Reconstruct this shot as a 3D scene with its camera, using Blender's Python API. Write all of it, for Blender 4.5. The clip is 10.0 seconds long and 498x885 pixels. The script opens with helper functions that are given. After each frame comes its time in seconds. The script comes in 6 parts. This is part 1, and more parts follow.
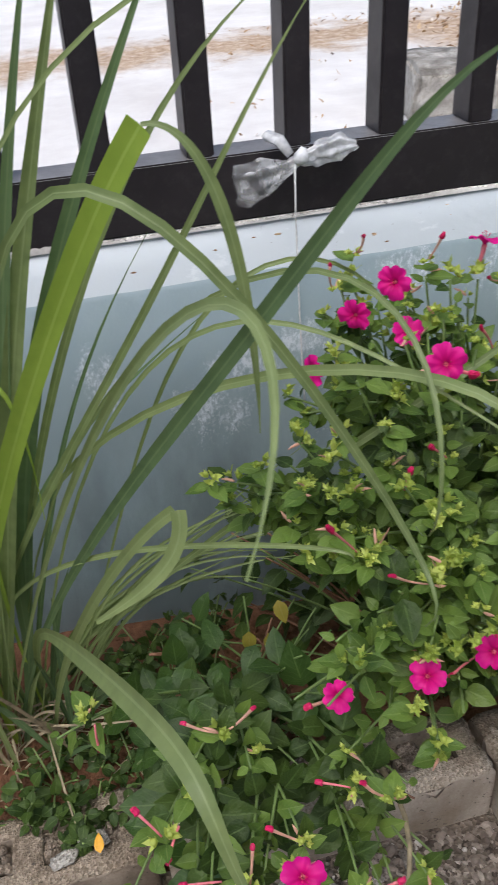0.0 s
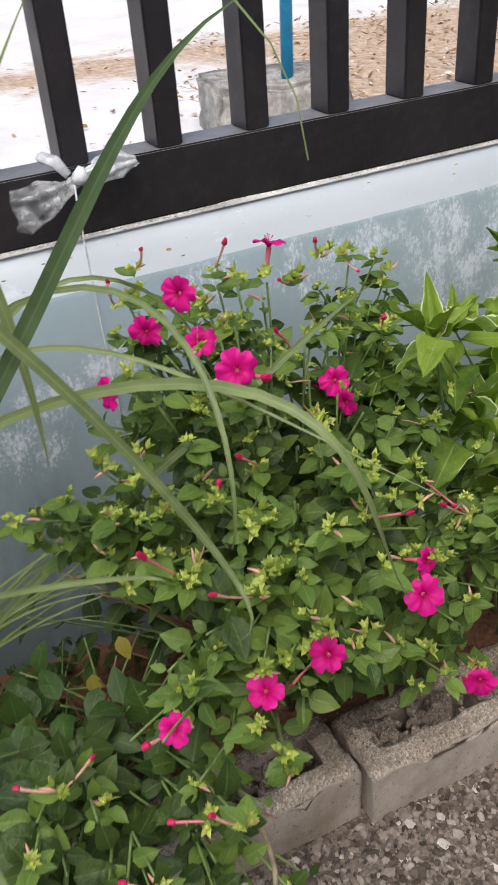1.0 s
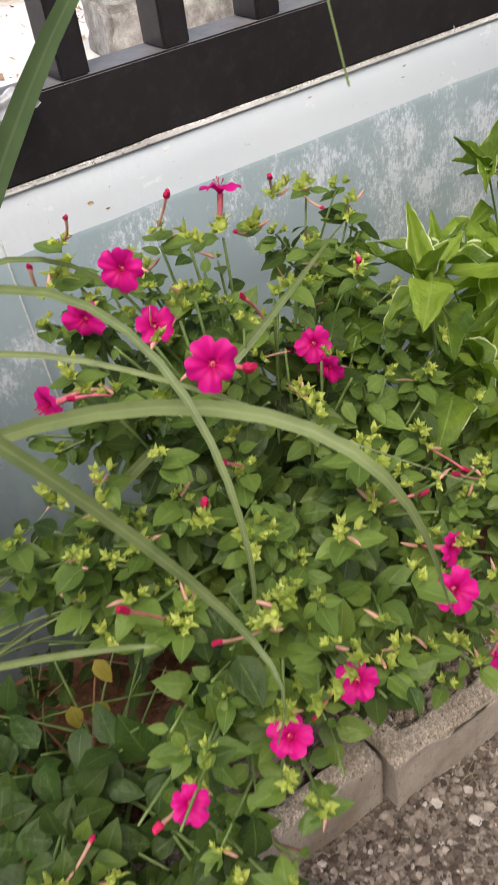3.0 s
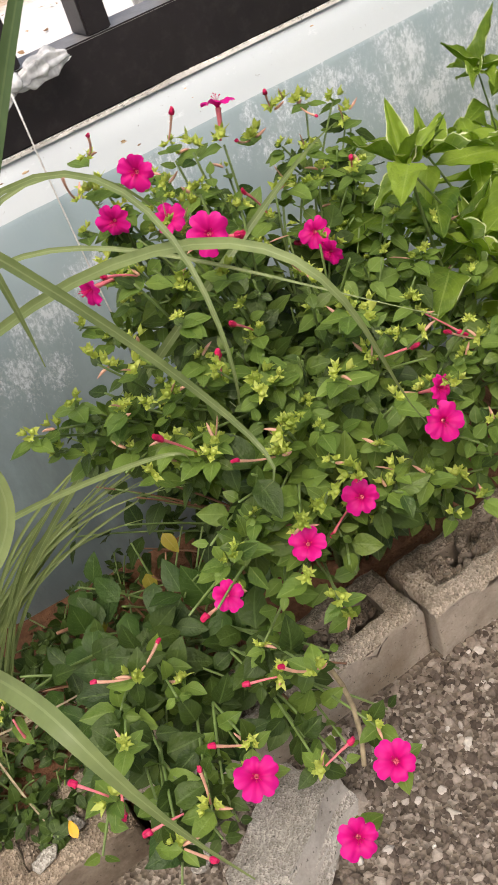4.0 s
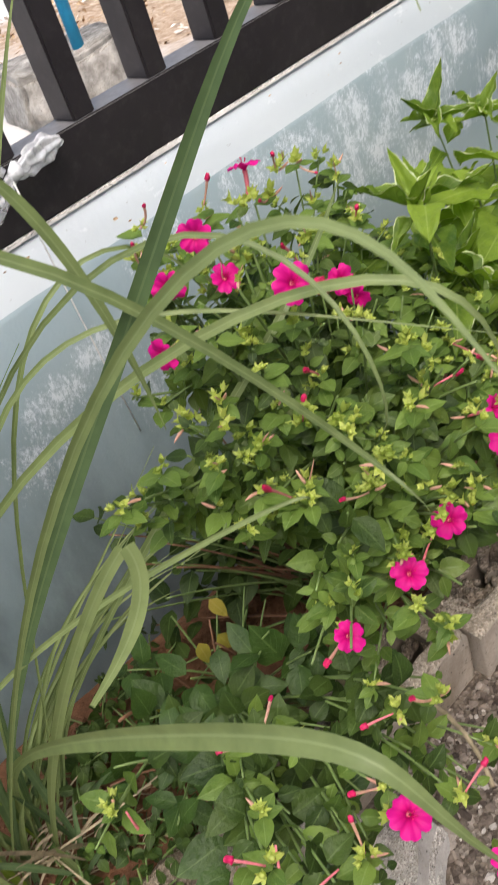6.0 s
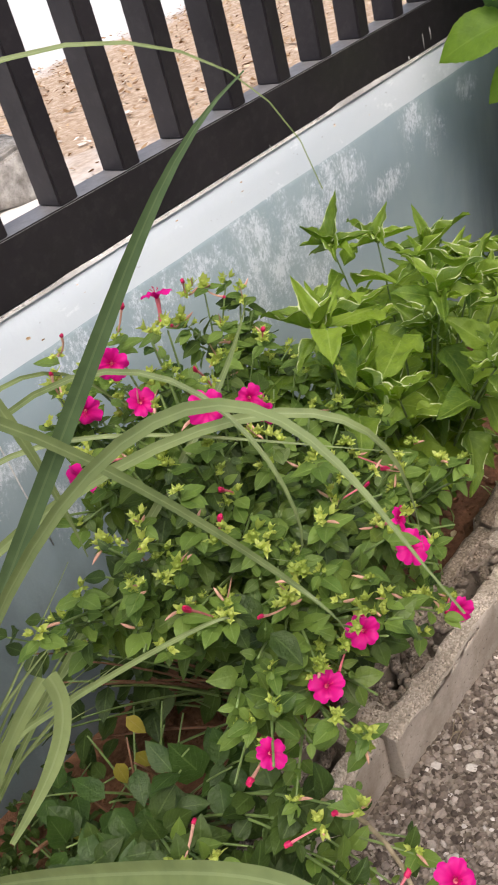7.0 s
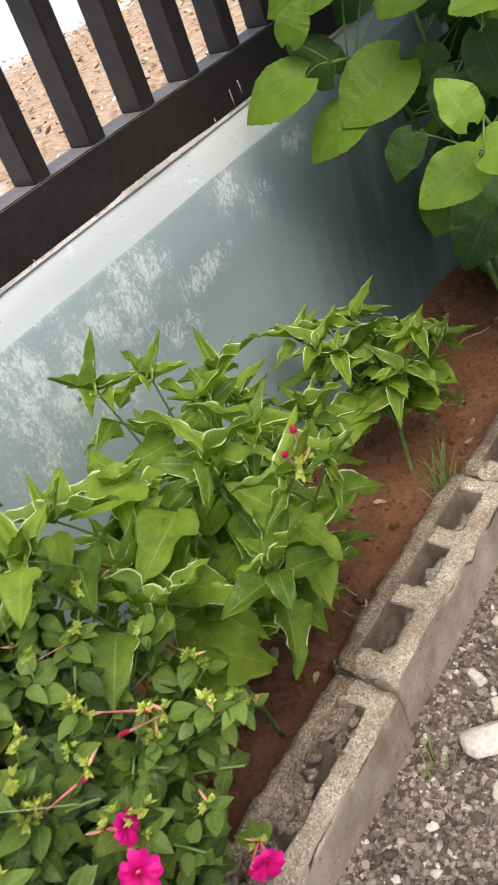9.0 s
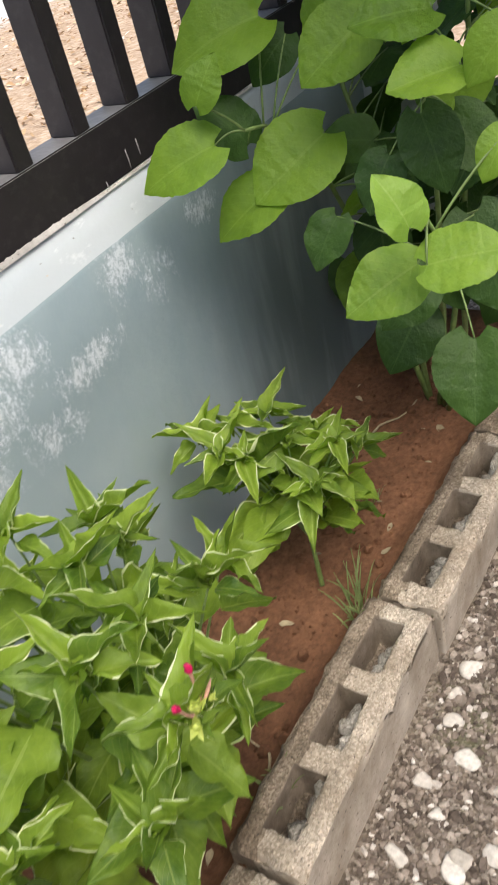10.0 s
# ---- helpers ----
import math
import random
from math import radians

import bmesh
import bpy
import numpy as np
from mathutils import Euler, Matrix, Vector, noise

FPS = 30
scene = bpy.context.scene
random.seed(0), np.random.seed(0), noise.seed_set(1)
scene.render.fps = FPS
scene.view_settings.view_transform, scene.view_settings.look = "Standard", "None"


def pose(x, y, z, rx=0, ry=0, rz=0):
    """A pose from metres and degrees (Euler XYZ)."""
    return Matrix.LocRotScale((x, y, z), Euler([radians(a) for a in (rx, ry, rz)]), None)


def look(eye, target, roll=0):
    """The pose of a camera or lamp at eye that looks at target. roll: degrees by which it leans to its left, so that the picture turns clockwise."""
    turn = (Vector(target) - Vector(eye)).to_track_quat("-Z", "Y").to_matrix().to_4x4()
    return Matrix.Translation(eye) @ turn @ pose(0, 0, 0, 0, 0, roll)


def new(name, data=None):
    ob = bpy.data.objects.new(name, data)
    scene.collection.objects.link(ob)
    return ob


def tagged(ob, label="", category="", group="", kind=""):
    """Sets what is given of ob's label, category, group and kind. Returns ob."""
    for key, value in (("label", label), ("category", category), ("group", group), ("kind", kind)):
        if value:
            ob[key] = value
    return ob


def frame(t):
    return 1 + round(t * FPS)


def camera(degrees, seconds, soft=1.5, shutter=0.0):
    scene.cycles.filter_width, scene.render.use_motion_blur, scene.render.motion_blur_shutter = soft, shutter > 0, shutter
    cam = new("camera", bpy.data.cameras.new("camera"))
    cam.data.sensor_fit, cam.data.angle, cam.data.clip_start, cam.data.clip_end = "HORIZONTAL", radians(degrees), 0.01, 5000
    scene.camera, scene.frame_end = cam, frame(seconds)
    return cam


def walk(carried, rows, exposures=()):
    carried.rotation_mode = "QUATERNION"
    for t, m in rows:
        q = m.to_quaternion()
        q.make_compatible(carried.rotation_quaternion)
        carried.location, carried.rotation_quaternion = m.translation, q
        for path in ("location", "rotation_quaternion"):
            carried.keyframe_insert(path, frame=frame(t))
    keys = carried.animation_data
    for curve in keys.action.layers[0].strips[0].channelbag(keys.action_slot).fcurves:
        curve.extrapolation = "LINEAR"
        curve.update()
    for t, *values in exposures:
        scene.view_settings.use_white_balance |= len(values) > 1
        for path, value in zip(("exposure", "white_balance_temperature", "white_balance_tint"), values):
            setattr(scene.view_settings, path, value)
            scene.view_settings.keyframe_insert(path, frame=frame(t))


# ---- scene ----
cam = camera(32.26, 10.0, soft=1.3, shutter=0.28)
PATH = [
    (0, (0.2642, 0.0835, 1.0428), (0.5534, 1.2845, 0.1920), -3.41),
    (0.5, (0.2816, 0.0453, 1.0406), (0.6881, 1.2371, 0.2256), -3.90),
    (1, (0.3143, 0.0884, 1.0204), (0.8405, 1.2222, 0.1912), -4.58),
    (1.5, (0.3666, 0.2109, 1.0217), (0.9200, 1.3076, 0.1609), -7.27),
    (2, (0.3953, 0.2633, 1.0143), (1.0093, 1.2919, 0.1116), -7.50),
    (2.5, (0.3858, 0.2872, 0.9999), (0.9925, 1.3021, 0.0770), -7.57),
    (2.7, (0.3738, 0.2769, 0.9900), (0.9766, 1.2812, 0.0529), -7.53),
    (3.8, (0.3140, 0.0724, 0.9895), (0.7361, 1.1512, 0.0367), -17.38),
    (4, (0.3140, 0.0657, 0.9926), (0.7355, 1.1452, 0.0402), -19.14),
    (4.5, (0.2625, 0.1107, 0.9861), (0.7272, 1.1718, 0.0331), -23.03),
    (5, (0.1920, 0.1522, 0.9857), (0.6734, 1.1832, 0.0083), -23.63),
    (5.2, (0.1764, 0.1550, 0.9832), (0.6705, 1.1808, 0.0066), -23.61),
    (6.3, (0.1775, 0.1524, 1.0441), (0.8848, 1.1493, 0.1746), -19.42),
    (6.5, (0.1767, 0.1460, 1.0517), (0.9257, 1.1315, 0.2045), -18.73),
    (7, (0.1731, 0.1502, 1.0578), (1.0117, 1.0790, 0.2307), -16.38),
    (7.5, (0.1849, 0.1426, 1.0680), (1.0737, 1.0321, 0.2502), -15.33),
    (8, (0.2781, 0.1511, 1.0596), (1.1761, 1.0442, 0.2560), -16.70),
    (8.5, (0.4692, 0.1296, 1.0566), (1.3479, 1.0324, 0.2424), -19.99),
    (9, (0.5571, 0.1297, 1.0457), (1.4083, 1.0278, 0.1979), -21.98),
    (9.5, (0.6630, 0.1692, 1.0471), (1.5472, 1.0133, 0.1778), -20.21),
    (10, (0.7590, 0.2559, 1.0434), (1.7169, 1.0103, 0.1697), -15.72),
]
walk(cam, [(t, look(eye, target, roll)) for t, eye, target, roll in PATH], exposures=[(0, 0.18, 6050, 10), (1, 0.33, 6250, 11), (2.5, 0.38, 6500, 12), (4, 0.60, 6950, 11), (5, 0.68, 6750, 9), (6.5, 0.53, 6500, 12), (8, 0.54, 6700, 13), (9, 0.60, 6700, 10), (10, 0.76, 6600, 9)])

# ---- world and light ----
SUN_EL, SUN_ROT = radians(58), radians(200)
world = bpy.data.worlds.new("sky")
scene.world = world
world.use_nodes = True
wn = world.node_tree
wn.nodes.clear()
sky = wn.nodes.new("ShaderNodeTexSky")
sky.sky_type, sky.sun_disc, sky.sun_elevation, sky.sun_rotation = "NISHITA", False, SUN_EL, SUN_ROT
sky.air_density, sky.dust_density = 1.0, 4.0
bg = wn.nodes.new("ShaderNodeBackground")
bg.inputs["Strength"].default_value = 0.15
wo = wn.nodes.new("ShaderNodeOutputWorld")
wn.links.new(sky.outputs["Color"], bg.inputs["Color"])
wn.links.new(bg.outputs["Background"], wo.inputs["Surface"])

sun_data = bpy.data.lights.new("sun", "SUN")
sun_data.energy, sun_data.angle, sun_data.color = 1.5, radians(40), (1.0, 0.95, 0.88)
sun = new("sun", sun_data)
sun.matrix_world = look((2.0, 1.0, 8.0), (2.0 + 3.0, 1.0 + 2.2, 0.0))


# ---- material tools ----
class Nodes:
    """Short hand for building a node material."""

    def __init__(self, name, rough=0.6, metal=0.0, spec=0.5):
        self.mat = bpy.data.materials.new(name)
        self.mat.use_nodes = True
        self.t = self.mat.node_tree
        self.b = self.t.nodes["Principled BSDF"]
        self.b.inputs["Roughness"].default_value = rough
        self.b.inputs["Metallic"].default_value = metal
        self.b.inputs["Specular IOR Level"].default_value = spec
        self.co = self.t.nodes.new("ShaderNodeTexCoord")
        self.geo = self.t.nodes.new("ShaderNodeNewGeometry")

    def put(self, a, b):
        self.t.links.new(a, b)

    def noise(self, scale, detail=4.0, rough=0.6, stretch=(1, 1, 1), source=None):
        n = self.t.nodes.new("ShaderNodeTexNoise")
        n.inputs["Scale"].default_value, n.inputs["Detail"].default_value, n.inputs["Roughness"].default_value = scale, detail, rough
        m = self.t.nodes.new("ShaderNodeMapping")
        m.inputs["Scale"].default_value = stretch
        self.put(source or self.geo.outputs["Position"], m.inputs["Vector"])
        self.put(m.outputs["Vector"], n.inputs["Vector"])
        return n.outputs["Fac"]

    def voronoi(self, scale, feature="F1", out="Distance"):
        n = self.t.nodes.new("ShaderNodeTexVoronoi")
        n.feature = feature
        n.inputs["Scale"].default_value = scale
        self.put(self.geo.outputs["Position"], n.inputs["Vector"])
        return n.outputs[out]

    def ramp(self, fac, stops):
        r = self.t.nodes.new("ShaderNodeValToRGB")
        e = r.color_ramp.elements
        while len(e) < len(stops):
            e.new(0.5)
        for k, (p, c) in enumerate(stops):
            e[k].position = p
            e[k].color = c if isinstance(c, tuple) else (c, c, c, 1)
        self.put(fac, r.inputs["Fac"])
        return r.outputs["Color"]

    def mix(self, fac, a, b, mode="MIX"):
        m = self.t.nodes.new("ShaderNodeMix")
        m.data_type, m.blend_type = "RGBA", mode
        for s, v in ((m.inputs[0], fac), (m.inputs[6], a), (m.inputs[7], b)):
            if hasattr(v, "node"):
                self.put(v, s)
            else:
                s.default_value = v
        return m.outputs[2]

    def math(self, op, a, b=0.0, c=None):
        m = self.t.nodes.new("ShaderNodeMath")
        m.operation = op
        for s, v in zip(m.inputs, (a, b) if c is None else (a, b, c)):
            if hasattr(v, "node"):
                self.put(v, s)
            else:
                s.default_value = v
        return m.outputs[0]

    def xyz(self, source=None):
        s = self.t.nodes.new("ShaderNodeSeparateXYZ")
        self.put(source or self.geo.outputs["Position"], s.inputs[0])
        return s.outputs

    def spot(self, x, z, rx, rz):
        """1 at the middle of an upright oval on a wall, 0 at its rim."""
        p = self.xyz()
        dx = self.math("DIVIDE", self.math("SUBTRACT", p[0], x), rx)
        dz = self.math("DIVIDE", self.math("SUBTRACT", p[2], z), rz)
        d = self.math("ADD", self.math("MULTIPLY", dx, dx), self.math("MULTIPLY", dz, dz))
        return self.math("MAXIMUM", self.math("SUBTRACT", 1.0, d), 0.0)

    def random(self, island=False):
        if island:
            return self.geo.outputs["Random Per Island"]
        return self.t.nodes.new("ShaderNodeObjectInfo").outputs["Random"]

    def uv(self):
        return self.xyz(self.co.outputs["UV"])

    def colour(self, c):
        if hasattr(c, "node"):
            self.put(c, self.b.inputs["Base Color"])
        else:
            self.b.inputs["Base Color"].default_value = c
        return self

    def rough(self, c):
        self.put(c, self.b.inputs["Roughness"])
        return self

    def bump(self, height, strength=0.4, distance=0.01):
        n = self.t.nodes.new("ShaderNodeBump")
        n.inputs["Strength"].default_value, n.inputs["Distance"].default_value = strength, distance
        self.put(height, n.inputs["Height"])
        self.put(n.outputs["Normal"], self.b.inputs["Normal"])
        return self

    def thin(self, amount, colour):
        """Lets light through, as leaves and petals do."""
        tr = self.t.nodes.new("ShaderNodeBsdfTranslucent")
        if hasattr(colour, "node"):
            self.put(colour, tr.inputs["Color"])
        else:
            tr.inputs["Color"].default_value = colour
        m = self.t.nodes.new("ShaderNodeMixShader")
        m.inputs[0].default_value = amount
        self.put(self.b.outputs[0], m.inputs[1])
        self.put(tr.outputs[0], m.inputs[2])
        self.put(m.outputs[0], self.t.nodes["Material Output"].inputs["Surface"])
        return self


def leaf_material(name, dark, light, vein, rough=0.45, through_light=0.3, island=False, vein_width=0.035, sides=True, spread=0.5, vein_mix=0.35):
    k = Nodes(name, rough, spec=0.3)
    tone = k.math("ADD", k.math("MULTIPLY", k.random(island), spread), k.math("MULTIPLY", k.noise(45, 3), 1.0 - spread * 0.5))
    base = k.ramp(tone, [(0.25, dark), (0.85, light)])
    u = k.uv()
    across = k.math("ABSOLUTE", k.math("SUBTRACT", u[0], 0.5))
    mid = k.math("LESS_THAN", across, vein_width)
    if sides:
        wave = k.math("SUBTRACT", k.math("MULTIPLY", u[1], 7.0), k.math("MULTIPLY", across, 6.0))
        rib = k.math("LESS_THAN", k.math("ABSOLUTE", k.math("SUBTRACT", k.math("FRACT", wave), 0.5)), 0.07)
        mid = k.math("MAXIMUM", mid, k.math("MULTIPLY", rib, 0.30))
        k.bump(k.math("ADD", k.math("MULTIPLY", rib, -0.6), k.math("ADD", k.noise(180, 2), k.math("MULTIPLY", k.noise(70, 2), 1.4))), 0.5, 0.003)
    col = k.mix(k.math("MULTIPLY", mid, vein_mix), base, vein)
    k.colour(col)
    k.thin(through_light, k.mix(1.0, col, (1.3, 1.45, 0.5, 1), "MULTIPLY"))
    return k.mat


# ---- materials ----
def wall_paint():
    k = Nodes("weathered_blue_grey_paint", 0.55)
    big = k.noise(3.5, 4)
    base = k.ramp(big, [(0.3, (0.295, 0.388, 0.432, 1)), (0.7, (0.395, 0.490, 0.525, 1))])
    streak = k.noise(26, 5, 0.65, (1.0, 1.0, 0.3))
    base = k.mix(k.ramp(streak, [(0.45, 0.0), (0.75, 0.35)]), base, (0.40, 0.48, 0.49, 1))
    # flaking whitewash, in patches of its own
    area = k.spot(1.06, 0.575, 0.13, 0.10)
    for x, z, rx, rz in ((1.16, 0.555, 0.12, 0.09), (1.26, 0.595, 0.10, 0.06), (1.33, 0.590, 0.08, 0.07), (1.42, 0.520, 0.12, 0.04), (1.55, 0.600, 0.085, 0.075), (1.62, 0.550, 0.06, 0.05), (0.91, 0.600, 0.12, 0.05), (0.84, 0.580, 0.07, 0.06), (1.12, 0.520, 0.14, 0.08), (1.27, 0.560, 0.13, 0.07), (0.70, 0.600, 0.08, 0.04), (1.06, 0.480, 0.14, 0.06), (1.20, 0.470, 0.11, 0.06), (1.33, 0.480, 0.09, 0.05), (0.44, 0.450, 0.08, 0.07), (0.305, 0.520, 0.04, 0.07), (0.61, 0.440, 0.07, 0.08), (0.56, 0.530, 0.06, 0.05), (0.48, 0.500, 0.09, 0.06), (1.75, 0.590, 0.06, 0.04)):
        area = k.math("MAXIMUM", area, k.spot(x, z, rx, rz))
    fleck = k.noise(190, 9, 0.86, (1.0, 1.0, 0.50))
    cover = k.math("ADD", k.math("MULTIPLY", area, 0.20), k.math("ADD", fleck, k.math("MULTIPLY", k.noise(30, 4, 0.6, (1, 1, 0.6)), 0.52)))
    white = k.ramp(cover, [(0.90, 0.0), (0.98, 0.45), (1.08, 0.92)])
    # last stretch of the wall: dark mildew runs, with the shrub's shade painted in
    mildew_shade = k.math("MULTIPLY", k.spot(1.98, 0.22, 0.30, 0.52), k.ramp(k.noise(9, 6, 0.6, (1.0, 1.0, 0.12)), [(0.32, 0.25), (0.60, 1.0)]))
    base = k.mix(k.math("MULTIPLY", k.math("MINIMUM", k.math("MULTIPLY", mildew_shade, 1.5), 1.0), 0.72), base, (0.085, 0.115, 0.115, 1))
    # lower left: grey patches, with the shade of grass and bush painted in
    grime_shade = k.math("MULTIPLY", k.spot(0.42, 0.16, 0.42, 0.36), k.ramp(k.noise(11, 6, 0.65, (1.0, 1.0, 0.35)), [(0.35, 0.2), (0.62, 1.0)]))
    base = k.mix(k.math("MULTIPLY", k.math("MINIMUM", k.math("MULTIPLY", grime_shade, 1.4), 1.0), 0.55), base, (0.105, 0.130, 0.140, 1))
    k.colour(k.mix(k.math("MULTIPLY", white, k.math("MINIMUM", k.math("MULTIPLY", area, 2.8), 1.0)), base, (0.76, 0.82, 0.87, 1)))
    k.bump(k.math("ADD", k.noise(60, 5), k.math("MULTIPLY", white, 0.4)), 0.25, 0.004)
    return k.mat


def coping_paint():
    k = Nodes("pale_grey_coping_paint", 0.5)
    base = k.ramp(k.noise(5, 5, 0.6, (0.4, 1, 1)), [(0.3, (0.53, 0.595, 0.635, 1)), (0.7, (0.63, 0.685, 0.715, 1))])
    chip = k.ramp(k.noise(40, 6, 0.7, (0.5, 1, 1)), [(0.60, 0.0), (0.68, 0.8)])
    base = k.mix(chip, base, (0.74, 0.79, 0.82, 1))
    dirt = k.ramp(k.noise(110, 3), [(0.70, 0.0), (0.76, 0.8)])
    k.colour(k.mix(dirt, base, (0.16, 0.15, 0.14, 1)))
    k.bump(k.noise(50, 5), 0.25, 0.003)
    return k.mat


def fence_paint():
    k = Nodes("dark_brown_fence_paint", 0.42, spec=0.4)
    base = k.ramp(k.noise(9, 5), [(0.3, (0.020, 0.017, 0.020, 1)), (0.75, (0.036, 0.031, 0.034, 1))])
    dust = k.ramp(k.noise(60, 5, 0.7), [(0.5, 0.0), (0.8, 0.35)])
    base = k.mix(dust, base, (0.085, 0.075, 0.075, 1))
    # level faces paler: dust, and the sky's sheen put into the colour
    dust_sheen = k.math("MULTIPLY", k.math("GREATER_THAN", k.xyz(k.geo.outputs["Normal"])[2], 0.8), k.ramp(k.noise(45, 5, 0.7), [(0.25, 0.45), (0.7, 0.85)]))
    k.colour(k.mix(dust_sheen, base, (0.30, 0.29, 0.29, 1)))
    k.rough(k.ramp(k.noise(14, 4), [(0.3, 0.38), (0.7, 0.55)]))
    k.bump(k.noise(130, 3), 0.12, 0.001)
    return k.mat


def soil_material():
    k = Nodes("red_brown_garden_soil", 0.95, spec=0.2)
    base = k.ramp(k.noise(5, 5), [(0.3, (0.105, 0.052, 0.030, 1)), (0.7, (0.29, 0.148, 0.085, 1))])
    grit = k.ramp(k.noise(90, 5, 0.7), [(0.35, (0.68, 0.65, 0.62, 1)), (0.7, (1.2, 1.17, 1.12, 1))])
    k.colour(k.mix(1.0, base, grit, "MULTIPLY"))
    k.bump(k.math("ADD", k.noise(120, 6, 0.7), k.math("MULTIPLY", k.noise(25, 3), 2.0)), 0.8, 0.006)
    return k.mat


def concrete(name, low, high, speck=0.5, stain=(0.20, 0.15, 0.10, 1), rough=0.92):
    k = Nodes(name, rough, spec=0.25)
    base = k.ramp(k.noise(14, 5), [(0.3, low), (0.7, high)])
    top = k.math("GREATER_THAN", k.xyz(k.geo.outputs["Normal"])[2], 0.55)
    sand = k.voronoi(400, "F1", "Color")
    grey = k.t.nodes.new("ShaderNodeRGBToBW")
    k.put(sand, grey.inputs[0])
    rough_top = k.ramp(grey.outputs[0], [(0.15, (0.42, 0.37, 0.30, 1)), (0.5, (0.92, 0.88, 0.82, 1)), (0.9, (1.75, 1.72, 1.66, 1))])
    fine = k.ramp(k.noise(260, 4, 0.7), [(0.3, (0.80, 0.78, 0.75, 1)), (0.7, (1.12, 1.11, 1.10, 1))])
    base = k.mix(k.math("ADD", 0.35, k.math("MULTIPLY", speck, 0.6)), base, k.mix(top, fine, rough_top), "MULTIPLY")
    mark = k.ramp(k.noise(9, 7, 0.72, (1, 1, 0.6)), [(0.44, 0.0), (0.70, 0.80)])
    base = k.mix(mark, base, stain)
    pit = k.ramp(k.noise(170, 3), [(0.30, 1.0), (0.36, 0.0)])
    k.colour(k.mix(k.math("MULTIPLY", pit, 0.8), base, (0.05, 0.045, 0.04, 1)))
    k.bump(k.math("ADD", k.math("MULTIPLY", k.voronoi(400), top), k.math("ADD", k.math("MULTIPLY", k.noise(70, 5), 0.6), k.math("MULTIPLY", pit, -1.0))), 0.55, 0.004)
    return k.mat


def stone_material(name, tones, island=True):
    k = Nodes(name, 0.85, spec=0.3)
    base = k.ramp(k.random(island), tones)
    k.colour(k.mix(0.6, base, k.ramp(k.noise(150, 4), [(0.3, (0.55, 0.53, 0.5, 1)), (0.7, (1.25, 1.22, 1.2, 1))]), "MULTIPLY"))
    k.bump(k.noise(200, 4), 0.4, 0.002)
    return k.mat


def gravel_bed():
    k = Nodes("sandy_gravel_bed", 0.95, spec=0.2)
    cell = k.voronoi(170, "F1", "Color")
    grey = k.t.nodes.new("ShaderNodeRGBToBW")
    k.put(cell, grey.inputs[0])
    base = k.ramp(grey.outputs[0], [(0.1, (0.08, 0.064, 0.05, 1)), (0.5, (0.19, 0.155, 0.122, 1)), (0.9, (0.36, 0.315, 0.265, 1))])
    moss = k.ramp(k.noise(6, 4), [(0.58, 0.0), (0.72, 0.6)])
    k.colour(k.mix(moss, base, (0.10, 0.11, 0.05, 1)))
    k.bump(k.voronoi(170), 0.9, 0.006)
    return k.mat


def street_material():
    k = Nodes("pale_street_concrete", 0.9, spec=0.2)
    p = k.xyz()
    pale = k.ramp(k.noise(1.6, 6, 0.65), [(0.35, (0.66, 0.625, 0.585, 1)), (0.65, (0.82, 0.795, 0.75, 1))])
    dirt = k.ramp(k.noise(16, 9, 0.75), [(0.3, (0.26, 0.165, 0.100, 1)), (0.5, (0.49, 0.360, 0.245, 1)), (0.7, (0.72, 0.61, 0.49, 1))])
    # an uneven verge of bare earth beside the pale apron
    edge = k.math("ADD", k.math("SUBTRACT", p[0], 2.7), k.math("MULTIPLY", k.math("SUBTRACT", k.noise(1.3, 4), 0.5), 2.2))
    verge = k.math("MULTIPLY", k.math("MINIMUM", k.math("MAXIMUM", k.math("MULTIPLY", edge, 2.2), 0.0), 1.0), k.math("LESS_THAN", k.math("SUBTRACT", p[1], k.math("MULTIPLY", k.noise(0.9, 3), 1.5)), 5.2))
    off = k.math("ABSOLUTE", k.math("SUBTRACT", k.math("ADD", p[1], k.math("MULTIPLY", k.noise(2.5, 7, 0.7), 1.8)), 6.9))
    band = k.math("MINIMUM", k.math("MAXIMUM", k.math("MULTIPLY", k.math("SUBTRACT", 0.6, off), 2.2), 0.0), 1.0)
    near = k.math("LESS_THAN", k.math("ADD", p[1], k.math("MULTIPLY", k.noise(1.7, 4), 2.0)), 4.1)
    near = k.math("MULTIPLY", near, 0.6)
    k.colour(k.mix(k.math("MAXIMUM", k.math("MAXIMUM", verge, band), near), pale, dirt))
    k.bump(k.noise(30, 6, 0.7), 0.5, 0.01)
    return k.mat


def plain(name, colour, rough=0.6, metal=0.0, grain=60, amount=0.25, bump=0.15):
    k = Nodes(name, rough, metal)
    lo = tuple(c * (1 - amount) for c in colour[:3]) + (1,)
    hi = tuple(min(1, c * (1 + amount)) for c in colour[:3]) + (1,)
    k.colour(k.ramp(k.noise(grain, 4), [(0.3, lo), (0.7, hi)]))
    k.bump(k.noise(grain * 3, 3), bump, 0.002)
    return k.mat


